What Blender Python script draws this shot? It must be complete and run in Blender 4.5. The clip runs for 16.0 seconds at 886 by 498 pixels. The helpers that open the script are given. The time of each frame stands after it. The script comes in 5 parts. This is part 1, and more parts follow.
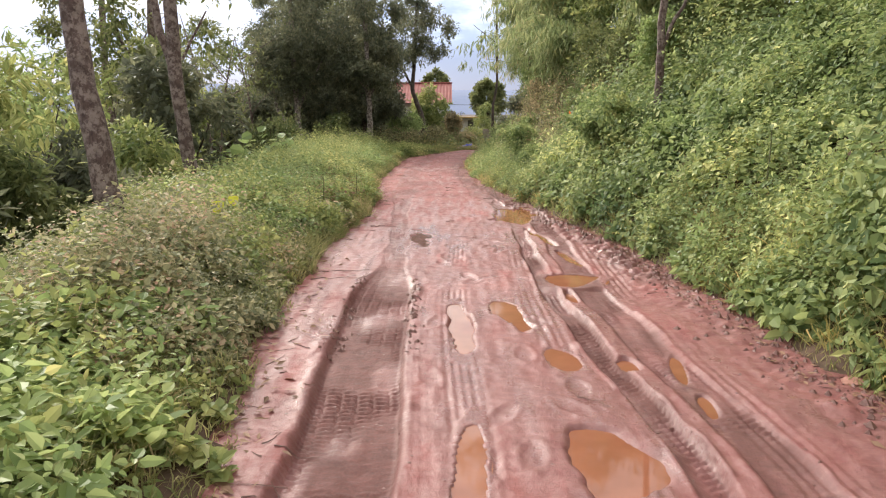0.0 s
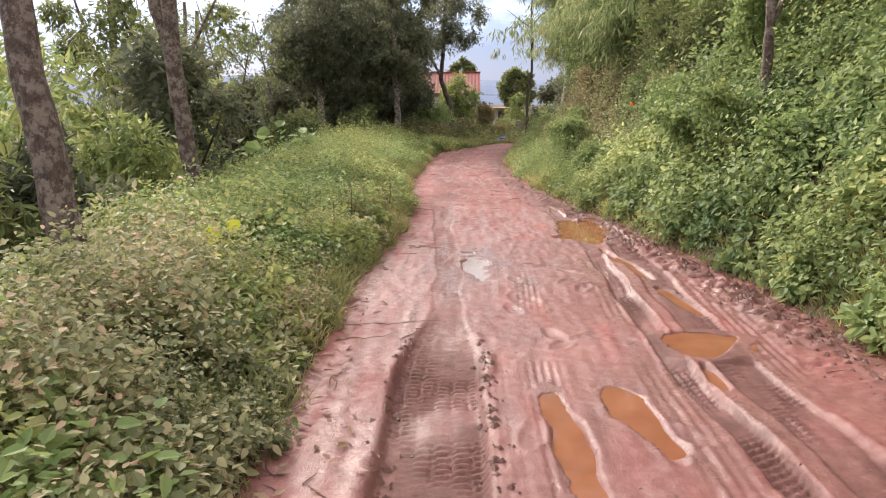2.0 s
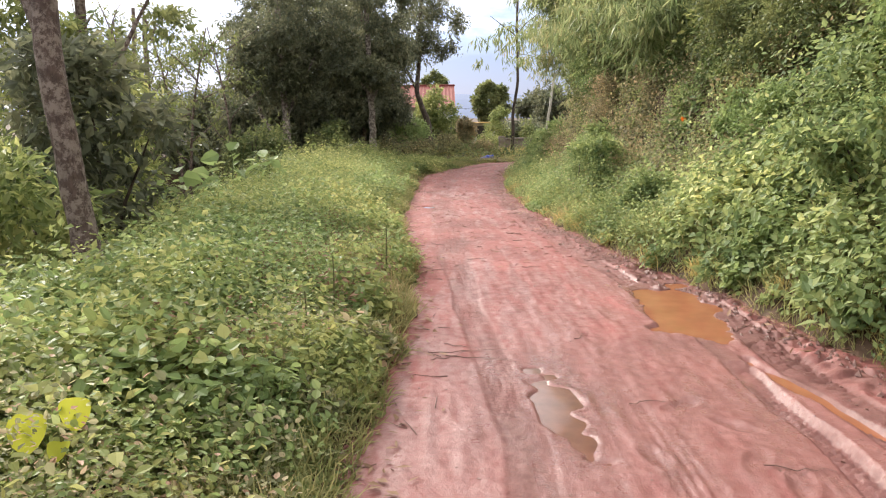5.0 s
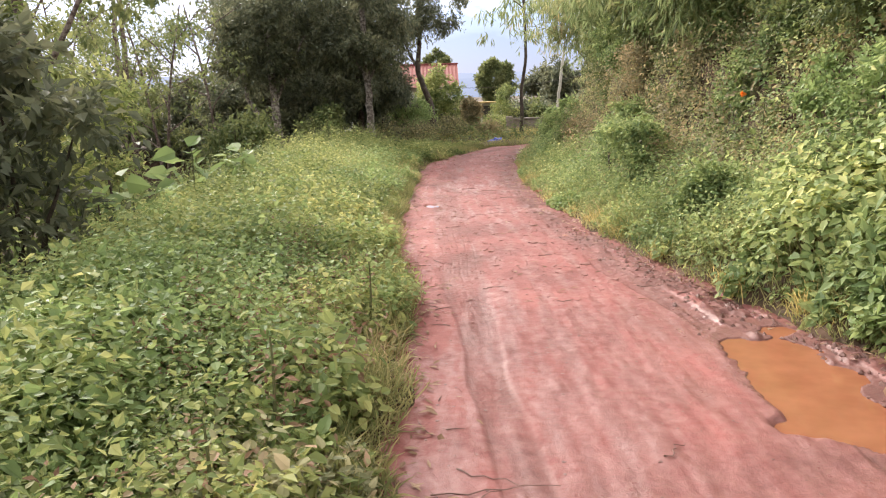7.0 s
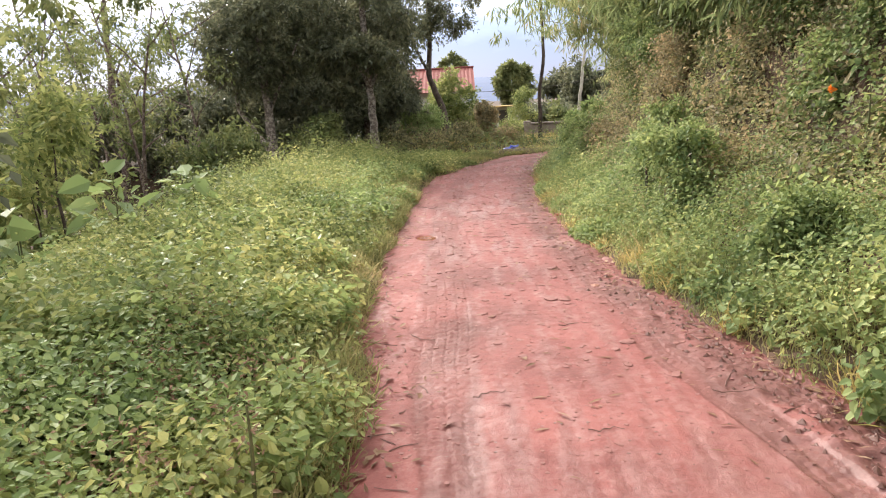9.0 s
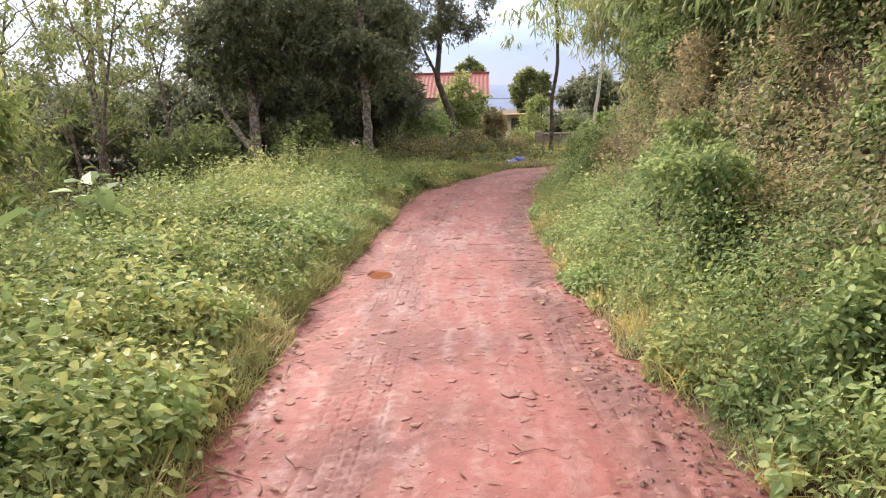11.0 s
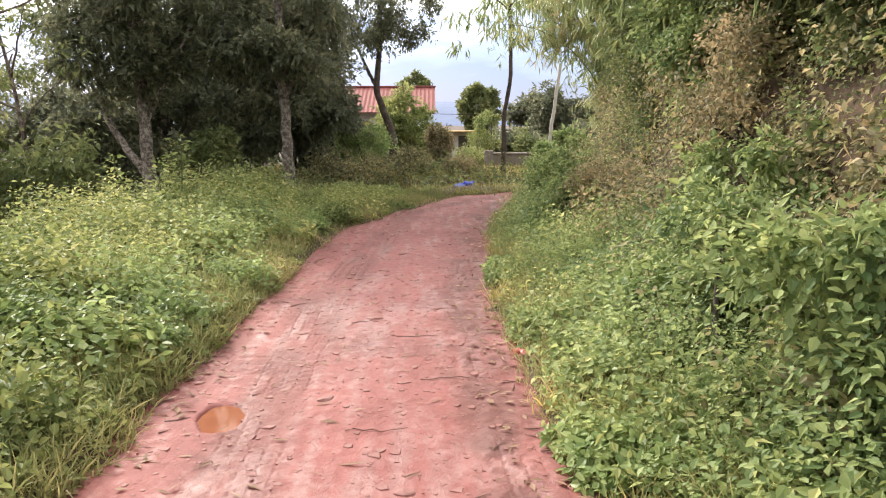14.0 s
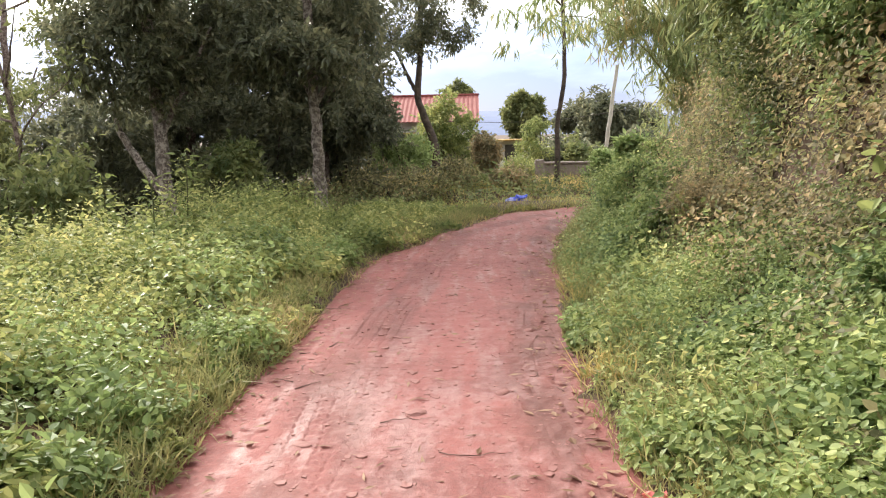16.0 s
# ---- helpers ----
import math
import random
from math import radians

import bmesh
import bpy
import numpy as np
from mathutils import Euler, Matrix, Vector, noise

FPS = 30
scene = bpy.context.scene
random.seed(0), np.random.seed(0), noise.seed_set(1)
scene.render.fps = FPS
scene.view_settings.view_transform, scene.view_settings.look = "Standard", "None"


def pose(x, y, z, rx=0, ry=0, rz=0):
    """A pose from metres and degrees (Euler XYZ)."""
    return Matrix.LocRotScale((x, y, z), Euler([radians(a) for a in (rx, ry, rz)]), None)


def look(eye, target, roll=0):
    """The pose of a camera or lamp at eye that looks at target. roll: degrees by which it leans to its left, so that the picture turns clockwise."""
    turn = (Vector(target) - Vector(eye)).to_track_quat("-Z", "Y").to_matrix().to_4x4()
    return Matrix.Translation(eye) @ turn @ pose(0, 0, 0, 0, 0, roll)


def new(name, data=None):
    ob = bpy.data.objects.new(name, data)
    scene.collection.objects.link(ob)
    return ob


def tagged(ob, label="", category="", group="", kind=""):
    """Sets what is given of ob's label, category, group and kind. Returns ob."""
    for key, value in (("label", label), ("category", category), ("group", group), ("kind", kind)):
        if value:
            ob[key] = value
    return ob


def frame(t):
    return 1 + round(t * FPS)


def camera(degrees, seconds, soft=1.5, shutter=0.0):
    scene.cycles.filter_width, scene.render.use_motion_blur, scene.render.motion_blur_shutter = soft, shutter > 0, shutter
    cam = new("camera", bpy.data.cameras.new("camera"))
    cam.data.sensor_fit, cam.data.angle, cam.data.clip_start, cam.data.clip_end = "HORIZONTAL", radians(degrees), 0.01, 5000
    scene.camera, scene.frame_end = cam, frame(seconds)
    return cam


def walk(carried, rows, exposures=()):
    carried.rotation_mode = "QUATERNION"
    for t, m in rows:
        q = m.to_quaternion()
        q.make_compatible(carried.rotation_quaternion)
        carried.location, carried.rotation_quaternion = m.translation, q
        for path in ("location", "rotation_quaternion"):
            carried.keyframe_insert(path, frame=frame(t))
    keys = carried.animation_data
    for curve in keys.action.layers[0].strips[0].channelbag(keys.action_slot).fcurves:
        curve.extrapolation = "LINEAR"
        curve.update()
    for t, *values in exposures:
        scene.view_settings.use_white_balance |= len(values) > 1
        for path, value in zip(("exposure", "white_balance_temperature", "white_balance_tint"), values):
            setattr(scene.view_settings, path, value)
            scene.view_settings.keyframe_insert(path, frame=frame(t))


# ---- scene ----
cam = camera(61.3, 16.0, soft=1.1)
PATH = [
    (0, (0.02, 0.068, 1.381), (0.008, 2.036, 1.024), -0.0),
    (0.5, (-0.064, 0.516, 1.38), (-0.081, 2.479, 0.994), -0.6),
    (1, (-0.13, 0.975, 1.377), (-0.185, 2.938, 0.996), -1.0),
    (1.5, (-0.222, 1.45, 1.394), (-0.317, 3.414, 1.029), -0.3),
    (2, (-0.32, 1.89, 1.415), (-0.394, 3.852, 1.033), -0.2),
    (2.5, (-0.373, 2.348, 1.403), (-0.47, 4.305, 1.002), 0.6),
    (3, (-0.478, 2.857, 1.402), (-0.555, 4.821, 1.031), 0.8),
    (3.5, (-0.548, 3.398, 1.394), (-0.572, 5.369, 1.054), 0.9),
    (4, (-0.696, 3.875, 1.407), (-0.699, 5.846, 1.069), 0.7),
    (4.2, (-0.779, 4.07, 1.423), (-0.768, 6.042, 1.088), 0.3),
    (6.3, (-0.908, 6.07, 1.455), (-0.922, 8.029, 1.054), -1.4),
    (6.5, (-0.897, 6.258, 1.433), (-0.912, 8.216, 1.025), -1.4),
    (7, (-0.86, 6.741, 1.476), (-0.868, 8.701, 1.078), -1.9),
    (7.5, (-0.78, 7.255, 1.482), (-0.805, 9.218, 1.1), -1.2),
    (8, (-0.748, 7.786, 1.464), (-0.799, 9.744, 1.058), -1.9),
    (8.5, (-0.659, 8.278, 1.482), (-0.708, 10.244, 1.118), -2.2),
    (9, (-0.566, 8.804, 1.472), (-0.635, 10.766, 1.089), -3.3),
    (9.2, (-0.523, 9.028, 1.489), (-0.567, 10.986, 1.086), -4.2),
    (11.3, (-0.092, 10.788, 1.44), (-0.204, 12.751, 1.074), -0.9),
    (11.5, (-0.095, 10.995, 1.429), (-0.207, 12.957, 1.057), -1.3),
    (12, (-0.042, 11.503, 1.431), (-0.144, 13.467, 1.07), -1.7),
    (12.5, (0.01, 12.012, 1.437), (-0.087, 13.976, 1.071), -0.4),
    (13, (0.037, 12.516, 1.456), (0.023, 14.488, 1.12), -0.7),
    (13.5, (0.053, 13.023, 1.448), (0.048, 14.997, 1.13), 0.6),
    (14, (0.009, 13.518, 1.433), (0.043, 15.491, 1.105), -0.1),
    (14.5, (-0.003, 13.976, 1.405), (0.036, 15.953, 1.103), 0.1),
    (15, (-0.047, 14.406, 1.392), (-0.03, 16.384, 1.097), 0.2),
    (15.5, (-0.099, 14.856, 1.409), (-0.126, 16.834, 1.112), -1.0),
    (16, (-0.096, 15.351, 1.395), (-0.177, 17.327, 1.094), -1.2),
]
walk(cam, [(t, look(eye, target, roll)) for t, eye, target, roll in PATH], [(0, 0.78), (4, 0.95), (7, 1.14), (12.5, 1.12), (16, 1.25)])

# ---- light ----
SUN_AZ, SUN_EL = -33.0, 32.0          # degrees left of +y, and up
world = bpy.data.worlds.new("sky")
scene.world = world
world.use_nodes = True
wn, wl = world.node_tree.nodes, world.node_tree.links
wn.clear()
w_out = wn.new("ShaderNodeOutputWorld")
w_bg = wn.new("ShaderNodeBackground")
w_sky = wn.new("ShaderNodeTexSky")
w_sky.sky_type, w_sky.sun_disc = "NISHITA", False
w_sky.sun_elevation, w_sky.sun_rotation = radians(SUN_EL), radians(SUN_AZ)
w_co = wn.new("ShaderNodeTexCoord")
w_map = wn.new("ShaderNodeMapping")
w_map.inputs["Scale"].default_value = (2.2, 2.2, 7.0)
w_map.inputs["Location"].default_value = (0.35, 0.1, 0.2)
w_noise = wn.new("ShaderNodeTexNoise")
w_noise.inputs["Scale"].default_value = 1.6
w_noise.inputs["Detail"].default_value = 7.0
w_noise.inputs["Roughness"].default_value = 0.55
w_sep = wn.new("ShaderNodeSeparateXYZ")
w_elev = wn.new("ShaderNodeMapRange")
w_elev.inputs["From Min"].default_value, w_elev.inputs["From Max"].default_value = 0.05, 0.23
w_elev.inputs["To Min"].default_value, w_elev.inputs["To Max"].default_value = -0.16, 0.30
w_add = wn.new("ShaderNodeMath")
w_ramp = wn.new("ShaderNodeValToRGB")
e = w_ramp.color_ramp.elements
e[0].position, e[0].color = 0.36, (0.15, 0.195, 0.37, 1)
e[1].position, e[1].color = 0.68, (1.0, 0.97, 0.93, 1)
w_mid = w_ramp.color_ramp.elements.new(0.50)
w_mid.color = (0.25, 0.31, 0.53, 1)
w_gain = wn.new("ShaderNodeVectorMath")
w_gain.operation = "SCALE"
w_dim = wn.new("ShaderNodeVectorMath")
w_dim.operation = "SCALE"
w_dim.inputs["Scale"].default_value = 0.11
w_mix = wn.new("ShaderNodeMix")
w_mix.data_type = "RGBA"
w_mix.inputs["Factor"].default_value = 0.8
wl.new(w_co.outputs["Generated"], w_map.inputs["Vector"])
wl.new(w_map.outputs[0], w_noise.inputs["Vector"])
wl.new(w_co.outputs["Generated"], w_sep.inputs[0])
wl.new(w_sep.outputs["Z"], w_elev.inputs["Value"])
wl.new(w_noise.outputs[0], w_add.inputs[0])
wl.new(w_elev.outputs[0], w_add.inputs[1])
wl.new(w_add.outputs[0], w_ramp.inputs[0])
w_dot = wn.new("ShaderNodeVectorMath")
w_dot.operation = "DOT_PRODUCT"
w_dot.inputs[1].default_value = (math.sin(radians(SUN_AZ)) * math.cos(radians(SUN_EL)), math.cos(radians(SUN_AZ)) * math.cos(radians(SUN_EL)), math.sin(radians(SUN_EL)))
w_pos = wn.new("ShaderNodeMath")
w_pos.operation = "MAXIMUM"
w_pos.inputs[1].default_value = 0.0
w_pow = wn.new("ShaderNodeMath")
w_pow.operation = "POWER"
w_pow.inputs[1].default_value = 9.0
w_glow = wn.new("ShaderNodeMath")
w_glow.operation = "MULTIPLY_ADD"
w_glow.inputs[1].default_value, w_glow.inputs[2].default_value = 2.6, 1.0
wl.new(w_co.outputs["Generated"], w_dot.inputs[0])
wl.new(w_dot.outputs["Value"], w_pos.inputs[0])
wl.new(w_pos.outputs[0], w_pow.inputs[0])
wl.new(w_pow.outputs[0], w_glow.inputs[0])
wl.new(w_glow.outputs[0], w_gain.inputs["Scale"])
wl.new(w_ramp.outputs[0], w_gain.inputs[0])
wl.new(w_sky.outputs[0], w_dim.inputs[0])
wl.new(w_dim.outputs[0], w_mix.inputs[6])
wl.new(w_gain.outputs[0], w_mix.inputs[7])
wl.new(w_mix.outputs[2], w_bg.inputs["Color"])
wl.new(w_bg.outputs[0], w_out.inputs["Surface"])
w_bg.inputs["Strength"].default_value = 1.0

sun = new("sun", bpy.data.lights.new("sun", "SUN"))
sun.data.energy, sun.data.angle, sun.data.color = 2.6, radians(10), (1.0, 0.93, 0.82)
TO_SUN = Vector((math.sin(radians(SUN_AZ)) * math.cos(radians(SUN_EL)), math.cos(radians(SUN_AZ)) * math.cos(radians(SUN_EL)), math.sin(radians(SUN_EL))))
sun.matrix_world = look(TO_SUN * 60, (0, 0, 0))

rng = np.random.default_rng(7)


# ---- materials ----
def material(name):
    m = bpy.data.materials.new(name)
    m.use_nodes = True
    return m, m.node_tree.nodes, m.node_tree.links, m.node_tree.nodes["Principled BSDF"]


def ramp_node(nodes, stops):
    r = nodes.new("ShaderNodeValToRGB")
    el = r.color_ramp.elements
    while len(el) < len(stops):
        el.new(0.5)
    for k, (p, c) in zip(el, stops):
        k.position, k.color = p, (*c, 1)
    return r


def noise_node(nodes, links, scale, detail=4.0, rough=0.55):
    co = nodes.new("ShaderNodeTexCoord")
    n = nodes.new("ShaderNodeTexNoise")
    n.inputs["Scale"].default_value, n.inputs["Detail"].default_value, n.inputs["Roughness"].default_value = scale, detail, rough
    links.new(co.outputs["Object"], n.inputs["Vector"])
    return n


def bump_node(nodes, links, source, bsdf, strength, distance):
    b = nodes.new("ShaderNodeBump")
    b.inputs["Strength"].default_value, b.inputs["Distance"].default_value = strength, distance
    links.new(source, b.inputs["Height"])
    links.new(b.outputs[0], bsdf.inputs["Normal"])
    return b


def leaf_material(name, stops, rough=0.58, through_light=0.38, patch=0.5, gain=1.3):
    """Leaf skin: colour differs from leaf to leaf and in soft patches; some light passes through."""
    m, n, l, p = material(name)
    geo = n.new("ShaderNodeNewGeometry")
    patch_noise = noise_node(n, l, 0.9, 3.0)
    mixv = n.new("ShaderNodeMix")
    mixv.inputs[0].default_value = patch
    r = ramp_node(n, [(q, (1.1 * gain * c[0], gain * c[1], 1.17 * gain * c[2])) for q, c in stops])
    stretch = n.new("ShaderNodeMapRange")
    stretch.inputs["From Min"].default_value, stretch.inputs["From Max"].default_value = 0.3, 0.7
    l.new(patch_noise.outputs[0], stretch.inputs["Value"])
    l.new(geo.outputs["Random Per Island"], mixv.inputs[2])
    l.new(stretch.outputs[0], mixv.inputs[3])
    l.new(mixv.outputs[0], r.inputs[0])
    l.new(r.outputs[0], p.inputs["Base Color"])
    p.inputs["Roughness"].default_value = rough
    p.inputs["Specular IOR Level"].default_value = 0.24
    tr = n.new("ShaderNodeBsdfTranslucent")
    hs = n.new("ShaderNodeHueSaturation")
    hs.inputs["Hue"].default_value, hs.inputs["Saturation"].default_value, hs.inputs["Value"].default_value = 0.485, 1.0, 1.5
    l.new(r.outputs[0], hs.inputs["Color"])
    l.new(hs.outputs[0], tr.inputs["Color"])
    ms = n.new("ShaderNodeMixShader")
    ms.inputs[0].default_value = through_light
    l.new(p.outputs[0], ms.inputs[1])
    l.new(tr.outputs[0], ms.inputs[2])
    l.new(ms.outputs[0], n["Material Output"].inputs["Surface"])
    return m


def rough_material(name, stops, scale, rough=0.8, bump=0.5, distance=0.02):
    """A grainy surface: colour by noise at two scales, with relief."""
    m, n, l, p = material(name)
    a, b = noise_node(n, l, scale, 5.0), noise_node(n, l, scale * 7, 3.0)
    mx = n.new("ShaderNodeMix")
    mx.inputs[0].default_value = 0.4
    l.new(a.outputs[0], mx.inputs[2])
    l.new(b.outputs[0], mx.inputs[3])
    r = ramp_node(n, stops)
    l.new(mx.outputs[0], r.inputs[0])
    l.new(r.outputs[0], p.inputs["Base Color"])
    p.inputs["Roughness"].default_value = rough
    bump_node(n, l, mx.outputs[0], p, bump, distance)
    return m


def mud_material():
    """Red clay, damp to wet: the mesh's wetness makes it shine; sky sheen is also painted into its wet colour."""
    m, n, l, p = material("red_mud")
    big, mid, fine = noise_node(n, l, 1.3, 5.0), noise_node(n, l, 11.0, 7.0, 0.68), noise_node(n, l, 75.0, 4.0, 0.7)
    wet = n.new("ShaderNodeAttribute")
    wet.attribute_name = "wet"
    dry = ramp_node(n, [(0.34, (0.135, 0.041, 0.036)), (0.5, (0.250, 0.073, 0.065)), (0.66, (0.340, 0.114, 0.101))])
    # wet clay, its colour lightened and greyed to imitate sheen from the sky
    soaked_sheen = ramp_node(n, [(0.32, (0.155, 0.066, 0.060)), (0.68, (0.300, 0.134, 0.123))])
    co = n.new("ShaderNodeTexCoord")
    long_way = n.new("ShaderNodeMapping")
    long_way.inputs["Scale"].default_value = (9.0, 1.1, 4.0)
    streak = n.new("ShaderNodeTexNoise")
    streak.inputs["Scale"].default_value, streak.inputs["Detail"].default_value = 1.0, 5.0
    l.new(co.outputs["Object"], long_way.inputs[0])
    l.new(long_way.outputs[0], streak.inputs["Vector"])
    mx = n.new("ShaderNodeMix")
    mx.inputs[0].default_value = 0.5
    l.new(big.outputs[0], mx.inputs[2])
    grit = n.new("ShaderNodeMix")
    grit.inputs[0].default_value = 0.5
    l.new(mid.outputs[0], grit.inputs[2])
    l.new(fine.outputs[0], grit.inputs[3])
    l.new(grit.outputs[0], mx.inputs[3])
    l.new(mx.outputs[0], dry.inputs[0])
    l.new(mid.outputs[0], soaked_sheen.inputs[0])
    w1 = n.new("ShaderNodeMath")
    w1.operation = "MULTIPLY_ADD"
    w1.inputs[1].default_value, w1.inputs[2].default_value = 3.2, -1.6
    w0 = n.new("ShaderNodeMix")
    w0.inputs[0].default_value = 0.5
    l.new(mid.outputs[0], w0.inputs[2])
    l.new(streak.outputs[0], w0.inputs[3])
    l.new(w0.outputs[0], w1.inputs[0])
    w2 = n.new("ShaderNodeMath")
    w2.use_clamp = True
    l.new(w1.outputs[0], w2.inputs[0])
    l.new(wet.outputs["Fac"], w2.inputs[1])
    col = n.new("ShaderNodeMix")
    col.data_type = "RGBA"
    l.new(w2.outputs[0], col.inputs[0])
    l.new(dry.outputs[0], col.inputs[6])
    l.new(soaked_sheen.outputs[0], col.inputs[7])
    churn = n.new("ShaderNodeAttribute")
    churn.attribute_name = "churn"
    raw = ramp_node(n, [(0.32, (0.068, 0.023, 0.018)), (0.68, (0.170, 0.058, 0.047))])
    l.new(grit.outputs[0], raw.inputs[0])
    col2 = n.new("ShaderNodeMix")
    col2.data_type = "RGBA"
    l.new(churn.outputs["Fac"], col2.inputs[0])
    l.new(col.outputs[2], col2.inputs[6])
    l.new(raw.outputs[0], col2.inputs[7])
    l.new(col2.outputs[2], p.inputs["Base Color"])
    rr = ramp_node(n, [(0.0, (0.78, 0.78, 0.78)), (0.4, (0.52, 0.52, 0.52)), (0.8, (0.42, 0.42, 0.42)), (1.0, (0.13, 0.13, 0.13))])
    l.new(w2.outputs[0], rr.inputs[0])
    dull = n.new("ShaderNodeMix")
    dull.inputs[3].default_value = 0.8
    l.new(churn.outputs["Fac"], dull.inputs[0])
    l.new(rr.outputs[0], dull.inputs[2])
    l.new(dull.outputs[0], p.inputs["Roughness"])
    hmix = n.new("ShaderNodeMath")
    hmix.operation = "MULTIPLY_ADD"
    hmix.inputs[1].default_value = 0.45
    l.new(fine.outputs[0], hmix.inputs[0])
    l.new(mid.outputs[0], hmix.inputs[2])
    bump_node(n, l, hmix.outputs[0], p, 0.4, 0.025)
    return m


def water_material():
    m, n, l, p = material("muddy_water")
    a = noise_node(n, l, 5.0, 3.0)
    r = ramp_node(n, [(0.3, (0.235, 0.086, 0.046)), (0.7, (0.305, 0.118, 0.066))])
    l.new(a.outputs[0], r.inputs[0])
    l.new(r.outputs[0], p.inputs["Base Color"])
    p.inputs["Roughness"].default_value = 0.04
    p.inputs["IOR"].default_value = 1.33
    return m


def film_material():
    m, n, l, p = material("wet_film")
    a = noise_node(n, l, 9.0, 5.0)
    r = ramp_node(n, [(0.3, (0.13, 0.058, 0.044)), (0.7, (0.21, 0.092, 0.07))])
    l.new(a.outputs[0], r.inputs[0])
    l.new(r.outputs[0], p.inputs["Base Color"])
    p.inputs["Roughness"].default_value = 0.09
    p.inputs["IOR"].default_value = 1.5
    bump_node(n, l, a.outputs[0], p, 0.12, 0.01)
    return m


def bark_material(name, dark, mid, pale):
    """Furrowed bark with pale lichen patches and darker damp bands."""
    m, n, l, p = material(name)
    co = n.new("ShaderNodeTexCoord")
    mp = n.new("ShaderNodeMapping")
    mp.inputs["Scale"].default_value = (42.0, 42.0, 11.0)
    furrow = n.new("ShaderNodeTexNoise")
    furrow.inputs["Scale"].default_value, furrow.inputs["Detail"].default_value, furrow.inputs["Roughness"].default_value = 1.0, 6.0, 0.7
    l.new(co.outputs["Object"], mp.inputs[0])
    l.new(mp.outputs[0], furrow.inputs["Vector"])
    lichen, band = noise_node(n, l, 13.0, 9.0, 0.78), noise_node(n, l, 3.4, 8.0, 0.7)
    base = ramp_node(n, [(0.35, dark), (0.62, mid)])
    l.new(furrow.outputs[0], base.inputs[0])
    mask = n.new("ShaderNodeMapRange")
    mask.inputs["From Min"].default_value, mask.inputs["From Max"].default_value = 0.47, 0.55
    l.new(lichen.outputs[0], mask.inputs["Value"])
    c1 = n.new("ShaderNodeMix")
    c1.data_type = "RGBA"
    c1.inputs[7].default_value = (*pale, 1)
    l.new(mask.outputs[0], c1.inputs[0])
    l.new(base.outputs[0], c1.inputs[6])
    damp = n.new("ShaderNodeMapRange")
    damp.inputs["From Min"].default_value, damp.inputs["From Max"].default_value = 0.52, 0.62
    damp.inputs["To Max"].default_value = 0.5
    l.new(band.outputs[0], damp.inputs["Value"])
    c2 = n.new("ShaderNodeMix")
    c2.data_type = "RGBA"
    c2.inputs[7].default_value = (*dark, 1)
    l.new(damp.outputs[0], c2.inputs[0])
    l.new(c1.outputs[2], c2.inputs[6])
    l.new(c2.outputs[2], p.inputs["Base Color"])
    p.inputs["Roughness"].default_value = 0.9
    bump_node(n, l, furrow.outputs[0], p, 0.8, 0.02)
    return m


MUD = mud_material()
WATER = water_material()
FILM = film_material()
SOIL = rough_material("mossy_soil", [(0.3, (0.035, 0.020, 0.012)), (0.5, (0.075, 0.045, 0.026)), (0.7, (0.12, 0.064, 0.042))], 2.5, 0.95, 0.6, 0.05)
BARK = bark_material("mottled_bark", (0.05, 0.03, 0.025), (0.13, 0.085, 0.072), (0.25, 0.195, 0.17))
BARK_PALE = bark_material("pale_bark", (0.06, 0.045, 0.04), (0.2, 0.155, 0.135), (0.42, 0.36, 0.32))
BARK_DARK = rough_material("dark_bark", [(0.35, (0.025, 0.018, 0.014)), (0.5, (0.07, 0.05, 0.04)), (0.7, (0.15, 0.11, 0.09))], 6.0, 0.9, 0.9, 0.02)
PALE = rough_material("weathered_wood", [(0.3, (0.34, 0.31, 0.27)), (0.7, (0.58, 0.54, 0.48))], 8.0, 0.85, 0.5, 0.01)
TWIG = rough_material("wet_twig", [(0.3, (0.10, 0.05, 0.04)), (0.7, (0.22, 0.12, 0.10))], 20.0, 0.7, 0.5, 0.005)
STEM = rough_material("green_stem", [(0.3, (0.05, 0.07, 0.02)), (0.7, (0.16, 0.15, 0.06))], 10.0, 0.7, 0.3, 0.005)
CULM = rough_material("bamboo_culm", [(0.3, (0.12, 0.14, 0.04)), (0.7, (0.30, 0.27, 0.11))], 3.0, 0.5, 0.2, 0.005)
STONE = rough_material("pale_stone", [(0.3, (0.195, 0.070, 0.062)), (0.7, (0.32, 0.147, 0.13))], 9.0, 0.75, 0.5, 0.01)
CLOD = rough_material("mud_clod", [(0.3, (0.10, 0.045, 0.036)), (0.7, (0.24, 0.115, 0.095))], 14.0, 0.45, 0.8, 0.015)
HERB = leaf_material("herb_leaf", [(0.1, (0.050, 0.084, 0.025)), (0.45, (0.13, 0.17, 0.052)), (0.75, (0.235, 0.265, 0.088)), (0.95, (0.40, 0.41, 0.145))], gain=1.5)
SMALL = leaf_material("small_leaf", [(0.1, (0.06, 0.074, 0.036)), (0.4, (0.12, 0.135, 0.06)), (0.7, (0.22, 0.225, 0.11)), (0.9, (0.27, 0.185, 0.12))], patch=0.35, gain=1.75)
CREEPER = leaf_material("creeper_leaf", [(0.1, (0.042, 0.078, 0.027)), (0.45, (0.104, 0.15, 0.05)), (0.75, (0.20, 0.25, 0.088)), (0.95, (0.40, 0.42, 0.165))], gain=1.7)
